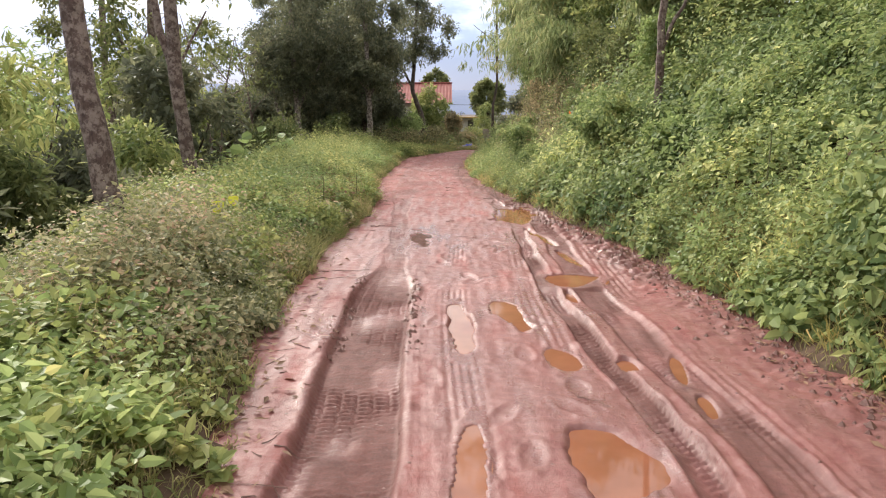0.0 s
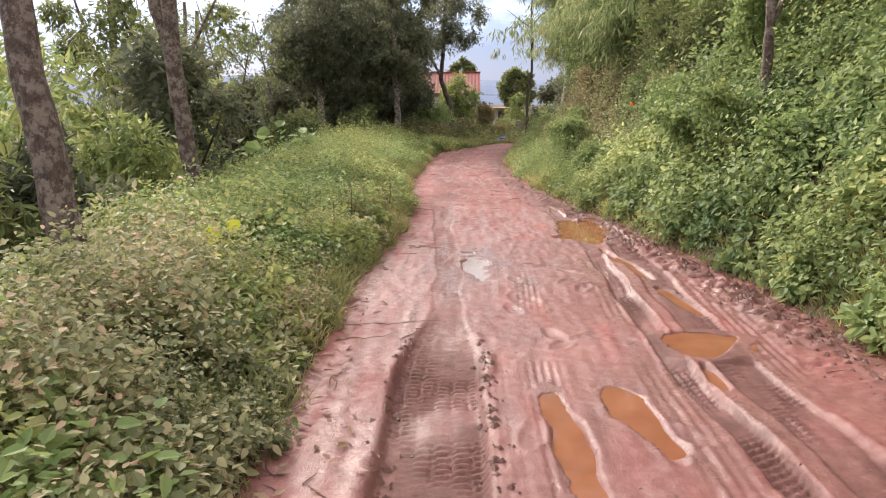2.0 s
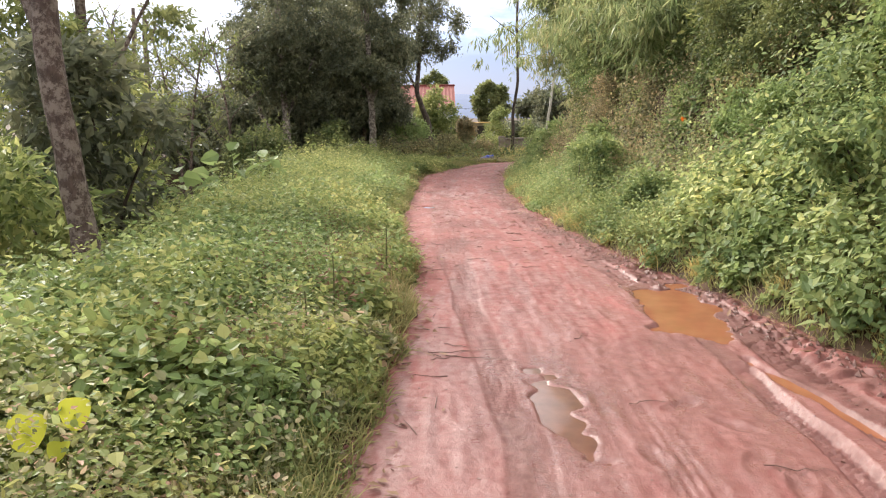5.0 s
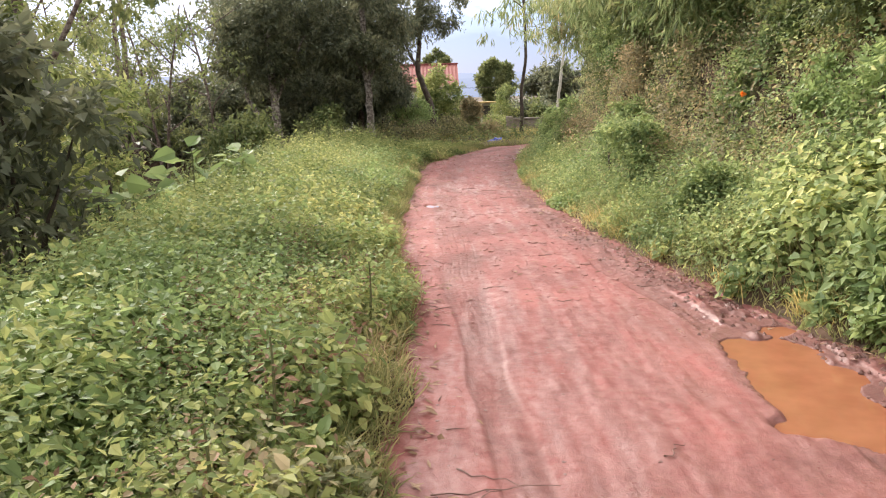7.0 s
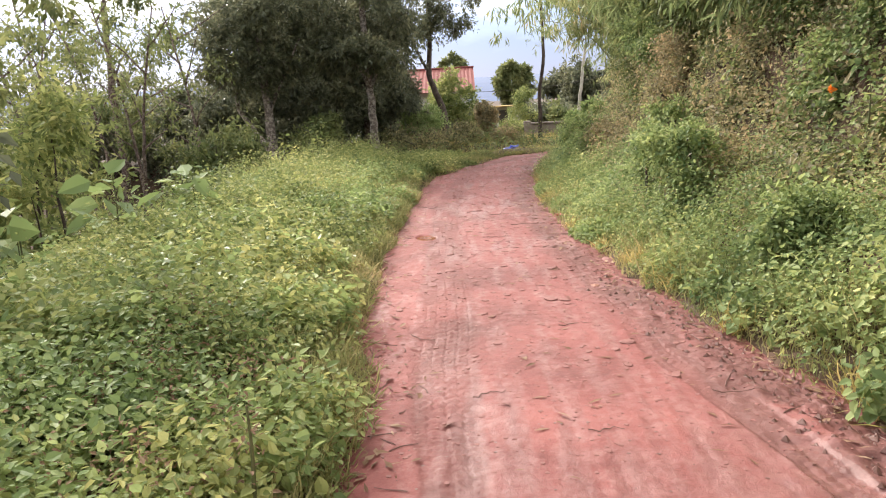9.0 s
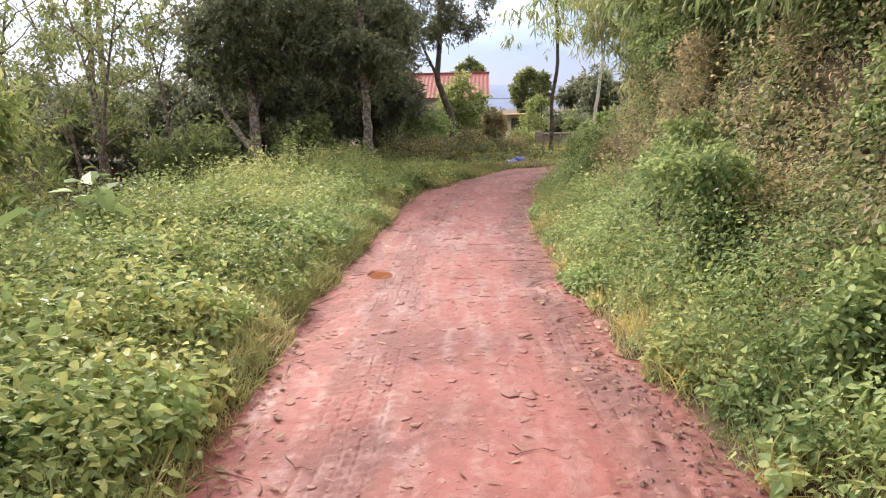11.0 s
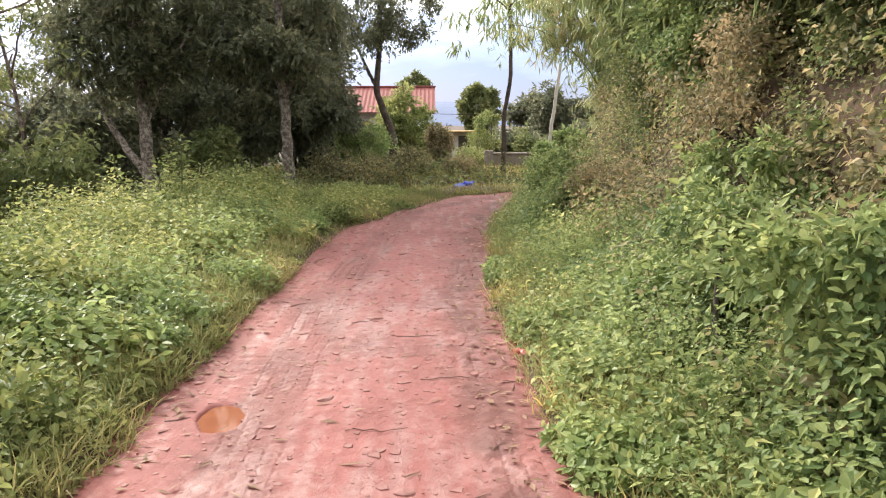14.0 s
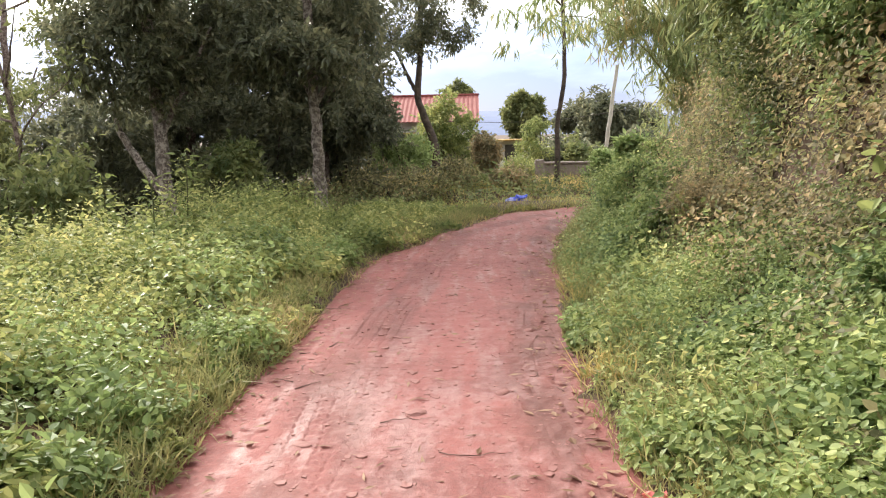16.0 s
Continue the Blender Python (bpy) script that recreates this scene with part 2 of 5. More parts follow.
GRASS = leaf_material("grass_blade", [(0.1, (0.075, 0.11, 0.035)), (0.5, (0.175, 0.19, 0.066)), (0.75, (0.26, 0.26, 0.10)), (0.95, (0.36, 0.29, 0.145))])
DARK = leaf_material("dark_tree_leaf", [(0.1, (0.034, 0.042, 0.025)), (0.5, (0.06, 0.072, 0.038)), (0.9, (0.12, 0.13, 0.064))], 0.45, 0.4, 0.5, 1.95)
TREE = leaf_material("tree_leaf", [(0.1, (0.043, 0.068, 0.024)), (0.5, (0.102, 0.13, 0.044)), (0.9, (0.19, 0.215, 0.076))], gain=1.4)
BRIGHT = leaf_material("bright_leaf", [(0.1, (0.08, 0.13, 0.042)), (0.5, (0.16, 0.235, 0.076)), (0.9, (0.29, 0.36, 0.135))], 0.45, 0.42)
YELLOW = leaf_material("yellow_leaf", [(0.1, (0.34, 0.42, 0.035)), (0.9, (0.48, 0.52, 0.06))], 0.45, 0.4, gain=1.0)
BAMBOO = leaf_material("bamboo_leaf", [(0.1, (0.075, 0.115, 0.042)), (0.5, (0.16, 0.21, 0.082)), (0.85, (0.27, 0.285, 0.12)), (0.97, (0.42, 0.33, 0.14))], 0.45, 0.45, gain=1.4)
WITHER = leaf_material("withering_leaf", [(0.1, (0.07, 0.072, 0.035)), (0.4, (0.15, 0.145, 0.07)), (0.65, (0.24, 0.21, 0.095)), (0.9, (0.34, 0.27, 0.13))], gain=1.45)
STRAW = leaf_material("yellowing_grass", [(0.1, (0.12, 0.14, 0.035)), (0.5, (0.25, 0.235, 0.07)), (0.9, (0.40, 0.32, 0.12))], gain=1.5)
OLIVE = leaf_material("ageing_creeper_leaf", [(0.1, (0.05, 0.06, 0.027)), (0.45, (0.115, 0.12, 0.052)), (0.75, (0.215, 0.21, 0.088)), (0.95, (0.32, 0.27, 0.125))], patch=0.3, gain=1.5)
DRY = leaf_material("dry_leaf", [(0.1, (0.11, 0.068, 0.036)), (0.5, (0.23, 0.155, 0.08)), (0.9, (0.36, 0.27, 0.16))], 0.7, 0.2, gain=1.0)


# ---- mesh helpers ----
def unit(a):
    return a / np.maximum(np.linalg.norm(a, axis=-1, keepdims=True), 1e-9)


def mesh_from(name, verts, faces, mat, smooth=False):
    """A mesh from vertex rows and faces that all have the same number of corners."""
    me = bpy.data.meshes.new(name)
    verts, faces = np.asarray(verts, np.float32), np.asarray(faces, np.int32)
    me.vertices.add(len(verts))
    me.vertices.foreach_set("co", verts.ravel())
    me.loops.add(faces.size)
    me.loops.foreach_set("vertex_index", faces.ravel())
    me.polygons.add(len(faces))
    me.polygons.foreach_set("loop_start", np.arange(0, faces.size, faces.shape[1], dtype=np.int32))
    me.update(calc_edges=True)
    me.polygons.foreach_set("use_smooth", np.full(len(faces), smooth))
    me.materials.append(mat)
    return me


def part(name, data, parent, label=""):
    ob = new(name, data)
    ob.parent = parent
    return tagged(ob, label)


def thing(name, x, y, z, label, category, group="", kind=""):
    ob = new(name)
    ob.location = (x, y, z)
    ob.empty_display_size = 0.2
    return tagged(ob, label, category, group, kind)


def stuff(name, data, label, category):
    return tagged(new(name, data), label, category, "", "stuff")


def tube(points, radii, sides=8):
    """A round limb along points, as vertices and quads, closed at its ends by its taper."""
    p = np.asarray(points, float)
    r = np.asarray(radii, float)
    d = unit(np.gradient(p, axis=0))
    ref = np.array([1.0, 0.13, 0.07])
    u = unit(np.cross(d, ref))
    v = np.cross(d, u)
    a = np.linspace(0, 2 * np.pi, sides, endpoint=False)
    ring = np.cos(a)[None, :, None] * u[:, None] + np.sin(a)[None, :, None] * v[:, None]
    verts = (p[:, None] + ring * r[:, None, None]).reshape(-1, 3)
    i, j = np.meshgrid(np.arange(len(p) - 1), np.arange(sides), indexing="ij")
    k = (j + 1) % sides
    faces = np.stack([i * sides + j, i * sides + k, (i + 1) * sides + k, (i + 1) * sides + j], -1).reshape(-1, 4)
    return verts, faces


def join(pieces):
    vs, fs, n = [], [], 0
    for v, f in pieces:
        vs.append(v)
        fs.append(f + n)
        n += len(v)
    return np.concatenate(vs), np.concatenate(fs)


def leaf_mesh(base, way, normal, length, width, droop=0.15, fold=0.18, broad=False):
    """Leaves, each folded along its midrib: slim rhombs, or broad ones with six corners."""
    way = unit(way)
    side = unit(np.cross(way, normal))
    nrm = np.cross(side, way)
    L, W = length[:, None], width[:, None]
    n = len(base)
    tip = base + way * L - nrm * droop * L
    if broad:
        a = base + way * L * 0.28 + nrm * fold * W * 0.6
        b = base + way * L * 0.66 + nrm * (fold * W * 0.5 - droop * L * 0.45)
        v = np.stack([base, a + side * W * 0.5, b + side * W * 0.4, tip, b - side * W * 0.4, a - side * W * 0.5], 1).reshape(-1, 3)
        o = np.arange(n)[:, None] * 6
        f = np.concatenate([o + np.array([[0, 1, 2, 3]]), o + np.array([[0, 3, 4, 5]])])
    else:
        m = base + way * L * 0.40 + nrm * fold * W * 0.4
        v = np.stack([base, m + side * W * 0.5, tip, m - side * W * 0.5], 1).reshape(-1, 3)
        o = np.arange(n)[:, None] * 4
        f = np.concatenate([o + np.array([[0, 1, 2]]), o + np.array([[0, 2, 3]])])
    return v, f


def herbs(base, up, height, n, leaf, ratio, spread=0.45, broad=False, lean=0.35, pitch=0.15):
    """Leafy stems rooted at base: n leaves spiral up each."""
    N = len(base)
    stem = unit(up + rng.normal(0, lean, (N, 3)))
    flat = unit(np.cross(stem, rng.normal(0, 1, (N, 3))))
    flat2 = np.cross(stem, flat)
    idx = np.repeat(np.arange(N), n)
    k = np.tile(np.arange(n), N)
    t = np.clip((k + rng.uniform(0, 1, len(k))) / n, 0.08, 1)
    az = k * 2.4 + rng.uniform(0, 1.2, len(k)) + rng.uniform(0, 6.28, N)[idx]
    out = np.cos(az)[:, None] * flat[idx] + np.sin(az)[:, None] * flat2[idx]
    h = height[idx]
    pos = base[idx] + stem[idx] * (h * t)[:, None] + out * (spread * h * (1.05 - 0.75 * t) * rng.uniform(0.1, 1, len(k)))[:, None]
    p = rng.normal(pitch, 0.4, len(k))
    way = out * np.cos(p)[:, None] + stem[idx] * np.sin(p)[:, None]
    nrm = unit(stem[idx] * 0.8 + np.array([0, 0, 0.5]) + rng.normal(0, 0.5, (len(k), 3)))
    patch = 0.5 + 1.05 * hash_noise(base[:, 0] + base[:, 2], base[:, 1], 0.45, 61)
    L = leaf * patch[idx] * rng.uniform(0.45, 1.4, len(k)) * (1.1 - 0.35 * t)
    return leaf_mesh(pos, way, nrm, L, L * ratio * rng.uniform(0.8, 1.2, len(k)), rng.uniform(0.05, 0.3), 0.18, broad)


def blades(base, up, length, width, lean=0.5):
    """Grass: bent blades, each of two pieces."""
    n = len(base)
    d = unit(up + rng.normal(0, lean, (n, 3)) * np.array([1, 1, 0.3]))
    side = unit(np.cross(d, rng.normal(0, 1, (n, 3))))
    bend = unit(np.cross(d, side))
    L, W = length[:, None], width[:, None]
    m = base + d * L * 0.55 + bend * L * 0.08
    tip = base + d * L * 0.93 + bend * L * 0.38 - np.array([0, 0, 0.08]) * L
    v = np.stack([base - side * W * 0.5, base + side * W * 0.5, m + side * W * 0.4, m - side * W * 0.4, tip], 1).reshape(-1, 3)
    o = np.arange(n)[:, None] * 5
    f = np.concatenate([o + np.array([[0, 1, 2]]), o + np.array([[0, 2, 3]]), o + np.array([[3, 2, 4]])])
    return v, f


def crown_leaves(centres, radii, twigs, per_twig, leaf, ratio, hang=0.2, flat=0.8, broad=False):
    """Clumps of twigs that carry leaves along their outer half."""
    C = len(centres)
    per_twig, leaf = max(4, round(per_twig * 0.66)), leaf * 1.17
    idx = np.repeat(np.arange(C), twigs)
    d = unit(rng.normal(0, 1, (len(idx), 3)) + np.array([0, 0, 0.15]))
    reach = radii[idx] * rng.uniform(0.55, 1.08, len(idx))
    j = np.repeat(np.arange(len(idx)), per_twig)
    t = rng.uniform(0.35, 1.0, len(j))
    pos = centres[idx[j]] + d[j] * (reach[j] * t)[:, None] * np.array([1, 1, flat]) + rng.normal(0, 0.045, (len(j), 3))
    pos[:, 2] -= hang * 0.35 * t * t * reach[j]
    way = unit(d[j] * 0.7 + rng.normal(0, 0.6, (len(j), 3)) - np.array([0, 0, hang]))
    nrm = unit(np.array([0, 0, 1.0]) + rng.normal(0, 0.45, (len(j), 3)))
    L = leaf * rng.uniform(0.6, 1.25, len(j))
    return leaf_mesh(pos, way, nrm, L, L * ratio, 0.15, 0.15, broad)


def hash_noise(x, y, cell, seed=0):
    """Smooth value noise, 0 to 1."""
    def corner(i, j):
        s = np.sin(i * 127.1 + j * 311.7 + seed * 74.7) * 43758.5453
        return s - np.floor(s)
    u, v = np.asarray(x) / cell, np.asarray(y) / cell
    i, j = np.floor(u), np.floor(v)
    a, b = u - i, v - j
    a, b = a * a * (3 - 2 * a), b * b * (3 - 2 * b)
    return (corner(i, j) * (1 - a) + corner(i + 1, j) * a) * (1 - b) + (corner(i, j + 1) * (1 - a) + corner(i + 1, j + 1) * a) * b


def step(a, b, x):
    t = np.clip((x - a) / (b - a), 0, 1)
    return t * t * (3 - 2 * t)


# ---- the plan of the lane ----
LEFT_Y = [-30, 0, 2.7, 3.6, 5.5, 7.4, 9.5, 10.3, 12.7, 13.7, 15.4, 17.3, 20.3, 21.9, 24.0, 26.4, 28.4, 29.8, 31.5]
LEFT_X = [-1.4, -0.8, -0.85, -1.0, -1.16, -1.2, -1.1, -1.05, -1.14, -1.24, -1.38, -1.38, -1.34, -1.3, -1.1, -0.35, 0.53, 2.2, 7.0]
RIGHT_Y = [-30, 2, 3.8, 6.6, 9.3, 10.4, 11.5, 12.5, 14.1, 15.0, 16.6, 18.2, 19.5, 21.0, 22.9, 25.4, 27.3, 28.7, 29.5, 30.5]
RIGHT_X = [2.4, 2.2, 2.1, 2.0, 1.6, 1.45, 1.25, 1.07, 0.85, 0.66, 0.57, 0.5, 0.48, 0.55, 0.7, 1.05, 1.5, 2.0, 3.8, 8.0]


def left_edge(y):
    return np.interp(y, LEFT_Y, LEFT_X) + 0.10 * (hash_noise(y, 0 * y, 0.55, 3) - 0.5) + 0.06 * (hash_noise(y, 0 * y, 0.17, 4) - 0.5)


def right_edge(y):
    return np.interp(y, RIGHT_Y, RIGHT_X) + 0.12 * (hash_noise(y, 0 * y, 0.6, 5) - 0.5) + 0.06 * (hash_noise(y, 0 * y, 0.19, 6) - 0.5)


def bank(dr, y):
    """Height of the cut bank beside the lane, dr metres out from its edge."""
    steep = np.interp(dr, [0, 0.15, 0.5, 1.0, 1.6, 2.5, 5, 14, 40], [0, 0.08, 0.5, 1.05, 1.6, 2.2, 2.9, 4.5, 8])
    mild = np.interp(dr, [0, 0.3, 0.8, 1.3, 1.75, 2.0, 2.6, 5, 14, 40], [0, 0.05, 0.16, 0.45, 0.85, 1.75, 2.2, 2.8, 4.2, 8])
    a = step(10.5, 14.5, y)
    return (steep * (1 - a) + mild * a) * (1 - step(25.5, 31.0, y))


def land(x, y):
    """Height of the ground off the lane."""
    x, y = np.asarray(x, float), np.asarray(y, float)
    dl, dr = left_edge(y) - x, x - right_edge(y)
    s = np.maximum(0, dl - np.interp(y, [6.5, 10.5], [1.2, 2.0]))
    fall = -np.minimum(0.55 * s * np.clip(s / 1.5, 0, 1), 4.0 + 0.03 * s) * (1 - 0.75 * step(19, 30, y))
    zl = (0.06 * step(0, 0.2, dl) + 0.12 * step(0.2, 1.3, dl)) * (1 - 0.6 * step(21, 26, y)) + fall + 0.10 * (hash_noise(x, y, 0.8, 8) - 0.4) * step(0.1, 0.8, dl)
    zr = bank(np.maximum(dr, 0), y) + 0.22 * (hash_noise(x, y, 0.9, 9) - 0.45) * step(0.2, 1.0, dr)
    inside = (dl < 0) & (dr < 0) & (y < 31.2)
    far = y > 31.2
    z = np.where(dl > 0, zl, np.where(dr > 0, zr, -0.16))
    z = np.where(far, np.where(dl > 0, zl, zr) * (1 - step(31.2, 34, y)) + 0.05 * hash_noise(x, y, 1.5, 2), z)
    return np.where(inside, -0.16, z) - 1.0 * step(39, 56, y)


def land_normal(x, y):
    h = 0.12
    gx = (land(x + h, y) - land(x - h, y)) / (2 * h)
    gy = (land(x, y + h) - land(x, y - h)) / (2 * h)
    return unit(np.stack([-np.clip(gx, -2.2, 2.2), -np.clip(gy, -1, 1), np.ones_like(gx)], -1))


# ground: one sheet to the horizon
def spread_axis(lo, hi, fine, reach):
    inner = np.arange(lo, hi + fine / 2, fine)
    outer = np.geomspace(0.5, reach, 26)
    return np.concatenate([lo - outer[::-1], inner, hi + outer])


def grid_mesh(name, X, Y, Z, mat, smooth=True):
    ny, nx = X.shape
    i, j = np.meshgrid(np.arange(ny - 1), np.arange(nx - 1), indexing="ij")
    f = np.stack([i * nx + j, i * nx + j + 1, (i + 1) * nx + j + 1, (i + 1) * nx + j], -1).reshape(-1, 4)
    return mesh_from(name, np.stack([X, Y, Z], -1).reshape(-1, 3), f, mat, smooth)


gx, gy = np.meshgrid(spread_axis(-9, 8, 0.15, 3000), spread_axis(-6, 40, 0.2, 3000))
tagged(new("ground", grid_mesh("ground", gx, gy, land(gx, gy), SOIL)), "dark mossy soil under dense roadside plants", "ground", "", "structure")

# ---- the muddy lane ----
# puddles: x, y, half width, half length, turn in degrees, depth
PUDDLES = [
    (0.45, 5.15, 0.10, 0.42, 8, 0.035), (1.07, 6.27, 0.25, 0.23, 0, 0.035), (0.68, 2.88, 0.18, 0.29, 5, 0.03),
    (0.67, 4.20, 0.085, 0.20, 10, 0.02), (0.11, 4.85, 0.085, 0.56, 2, 0.035), (0.11, 2.80, 0.07, 0.50, -3, 0.03),
    (0.95, 10.33, 0.29, 0.84, -9, 0.045), (1.05, 4.12, 0.05, 0.11, 0, 0.015), (1.31, 4.05, 0.035, 0.20, -8, 0.012),
    (1.29, 3.52, 0.035, 0.15, -6, 0.012), (-1.05, 17.07, 0.12, 0.20, 10, 0.025), (1.10, 8.5, 0.06, 0.6, 9, 0.012),
    (0.98, 5.72, 0.05, 0.18, 0, 0.015), (1.22, 7.35, 0.05, 0.42, 8, 0.012), (-0.28, 8.42, 0.11, 0.58, 5, 0.0102),
]
LEVEL = -0.012


def water_level(depth):
    """The small pools in the ruts lie lower than the others."""
    return -0.034 if 0.0105 < depth < 0.016 else LEVEL


print_rng = np.random.default_rng(3)
PRINTS = [(print_rng.uniform(-0.15, 0.75), print_rng.uniform(2.3, 9.0), print_rng.normal(0, 0.5)) for k in range(26)]


def rut_left(y):
    return np.interp(y, [-6, 3, 5.2, 8, 12, 20, 26, 31], [-0.35, -0.42, -0.47, -0.50, -0.72, -0.85, -0.3, 3])


def rut_right(y):
    return np.interp(y, [-6, 3, 4.3, 6, 8, 10.5, 13, 20, 26, 31], [1.15, 1.02, 0.94, 0.84, 0.86, 0.90, 0.55, 0.28, 0.9, 4])


def lane(x, y):
    """Height, wetness and churned share of the lane's mud."""
    churned = np.zeros_like(x)
    wetness = 0.40 + 0.5 * (hash_noise(x * 1.6, y, 1.1, 21) - 0.5) + 0.5 * (hash_noise(x * 2.2, y * 0.7, 0.3, 73) - 0.5)
    far_dry = step(10.5, 13.5, y)
    calm = 1 - 0.6 * far_dry
    z = 0.035 * (hash_noise(x, y, 0.7, 11) - 0.5) + 0.007 * calm * (hash_noise(x, y, 0.16, 12) - 0.5) + 0.004 * calm * (hash_noise(x, y, 0.06, 13) - 0.5)
    wig = 0.05 * (hash_noise(x * 0, y, 0.5, 14) - 0.5)
    z = z + 0.004 * (hash_noise(x, y, 0.033, 23) - 0.5) + 0.009 * calm * (hash_noise(x * 2.5, y * 0.5, 0.13, 24) - 0.5)
    fade_left = 1 - 0.85 * step(5.6, 6.8, y)
    fade_right = 1 - 0.6 * step(8.0, 10.0, y)
    tracks = ((rut_left(y), 0.25 - 0.13 * step(5.8, 7.0, y) + 0.10 * far_dry, 0.06, fade_left), (rut_right(y), 0.085 + 0.08 * far_dry, 0.05, fade_right),
              (rut_right(y) + 0.33, 0.14, 0.03, 0.75))
    for centre, half, depth, amount in tracks:
        u = (x - centre - wig) / half
        a = np.abs(u)
        strength = amount * (1 - 0.9 * far_dry)
        lip = (0.018 - 0.012 * step(6.0, 7.5, y)) * np.exp(-((a - 1.12) / 0.13) ** 2) * step(0.5, 0.8, hash_noise(x, y, 0.22, 15)) * (0.4 + hash_noise(x, y, 0.07, 25))
        column = np.floor((u + 1) * np.where(half > 0.18, 3.0, 2.0))
        groove = np.abs(((u + 1) * np.where(half > 0.18, 3.0, 2.0)) % 1.0 - 0.5)
        pitch = np.where(y > 12, 0.075, 0.05)
        bars = np.clip(2.2 * np.sin(2 * np.pi * (y / pitch + 0.5 * (column % 2) + 0.5 * groove + 0.5 * hash_noise(x, y, 0.9, 29))), -1, 1) - 1.6 * step(0.40, 0.47, groove)
        worn = np.where(y > 11, 0.0, 0.12) + 0.88 * step(0.3, 0.65, hash_noise(x, y * 0.6, 0.22, 16))
        z = z + strength * (-depth * (1 - step(0.8, 1.0, a)) + lip) + (1 - 0.6 * far_dry) * (0.4 + 0.6 * amount) * (0.0065 + 0.008 * far_dry * np.clip((half - 0.10) / 0.12, 0.1, 1)) * bars * (1 - step(0.8, 0.97, a)) * worn
        bed = (1 - step(0.75, 1.1, a)) * (0.45 + 0.55 * np.maximum(amount, far_dry))
        wetness = wetness + 0.22 * bed * (1 - 0.35 * far_dry)
        churned = np.maximum(churned, bed * (0.95 - 0.5 * far_dry) * (0.35 + 0.65 * step(0.25, 0.6, hash_noise(x * 3, y, 0.45, 71))))
    # lesser ribbed tracks
    for cx, half, w in ((0.11, 0.10, 0.016), (0.72, 0.12, 0.008), (1.45, 0.12, 0.012), (-0.15, 0.08, 0.005)):
        u = (x - cx - 0.04 * np.sin(y * 0.9)) / half
        z = z - (1 - step(6.5, 9.0, y)) * w * np.exp(-u ** 4) * (0.55 + 0.45 * np.sin(u * 14)) * step(0.3, 0.6, hash_noise(x, y, 0.9, 27))
        wetness = wetness + 0.14 * np.exp(-u ** 4) * (1 - far_dry)
    # churned mud by the bank
    churn = np.exp(-((x - right_edge(y) + 0.22) / 0.22) ** 2) * (0.4 + 0.6 * step(5.0, 7.5, y))
    z = z + churn * (0.055 * (hash_noise(x, y, 0.10, 17) - 0.4) + 0.04 * (hash_noise(x, y, 0.045, 26) - 0.4)) * (1 - 0.75 * step(10.5, 13, y))
    churned = np.maximum(churned, 0.8 * churn * step(0.3, 0.65, hash_noise(x, y, 0.3, 72)))
    wetness = wetness + 0.35 * (1 - 0.6 * far_dry) * churn * step(0.3, 0.7, hash_noise(x, y, 0.35, 18))
    # shining wet patches
    for px, py, a, b in ((-0.28, 8.4, 0.17, 0.75), (-0.57, 12.0, 0.09, 0.8), (-0.78, 4.9, 0.10, 0.45), (-0.48, 5.1, 0.12, 0.2), (0.12, 3.8, 0.08, 0.6)):
        g = np.exp(-((x - px) / a) ** 2 - ((y - py) / b) ** 2)
        wetness = wetness + (0.75 if py < 12 else 0.22) * g
        churned = churned * (1 - 0.8 * g)
        z = z * (1 - 0.5 * g) - 0.006 * g
    # foot and hoof prints
    for px, py, turn in PRINTS:
        c, s = math.cos(turn), math.sin(turn)
        u, v = ((x - px) * c + (y - py) * s) / 0.05, (-(x - px) * s + (y - py) * c) / 0.12
        r = u * u + v * v
        z = z - 0.010 * np.exp(-r * r) + 0.004 * np.exp(-((r - 1.7) / 0.6) ** 2)
        wetness = wetness + 0.3 * np.exp(-r)
    wetness = wetness + 0.12 * (1 - step(6, 10, y)) - 0.42 * far_dry - 0.22 * np.exp(-((x - left_edge(y)) / 0.45) ** 2) - 0.12 * step(18, 24, y)
    for px, py, a, b, turn, depth in PUDDLES:
        c, s = math.cos(radians(turn)), math.sin(radians(turn))
        u, v = ((x - px) * c + (y - py) * s) / a, (-(x - px) * s + (y - py) * c) / b
        r = np.sqrt(u * u + v * v) + (0.6 if depth > 0.0105 else 1.1) * (hash_noise(x, y, 0.2 if depth > 0.0105 else 0.11, 19) - 0.5) + 0.14 * (hash_noise(x, y, 0.06, 20) - 0.5)
        k = 1 - step(0.75, 1.15, r)
        level = water_level(depth)
        z = z * (1 - k) + k * (level - depth)
        z = np.where(r > 1.0, np.maximum(z, level + 0.003 + 0.003 * hash_noise(x, y, 0.05, 28) - 0.10 * np.maximum(r - 1.38, 0)), z)
        wetness = wetness + 0.15 * np.exp(-((r - 1.05) / 0.3) ** 2)
    edge = np.minimum(x - left_edge(y), right_edge(y) - x)
    z = z - 0.30 * step(0.1, 0.4, -edge)
    return z, np.clip(wetness, 0, 1), np.clip(churned, 0, 1)


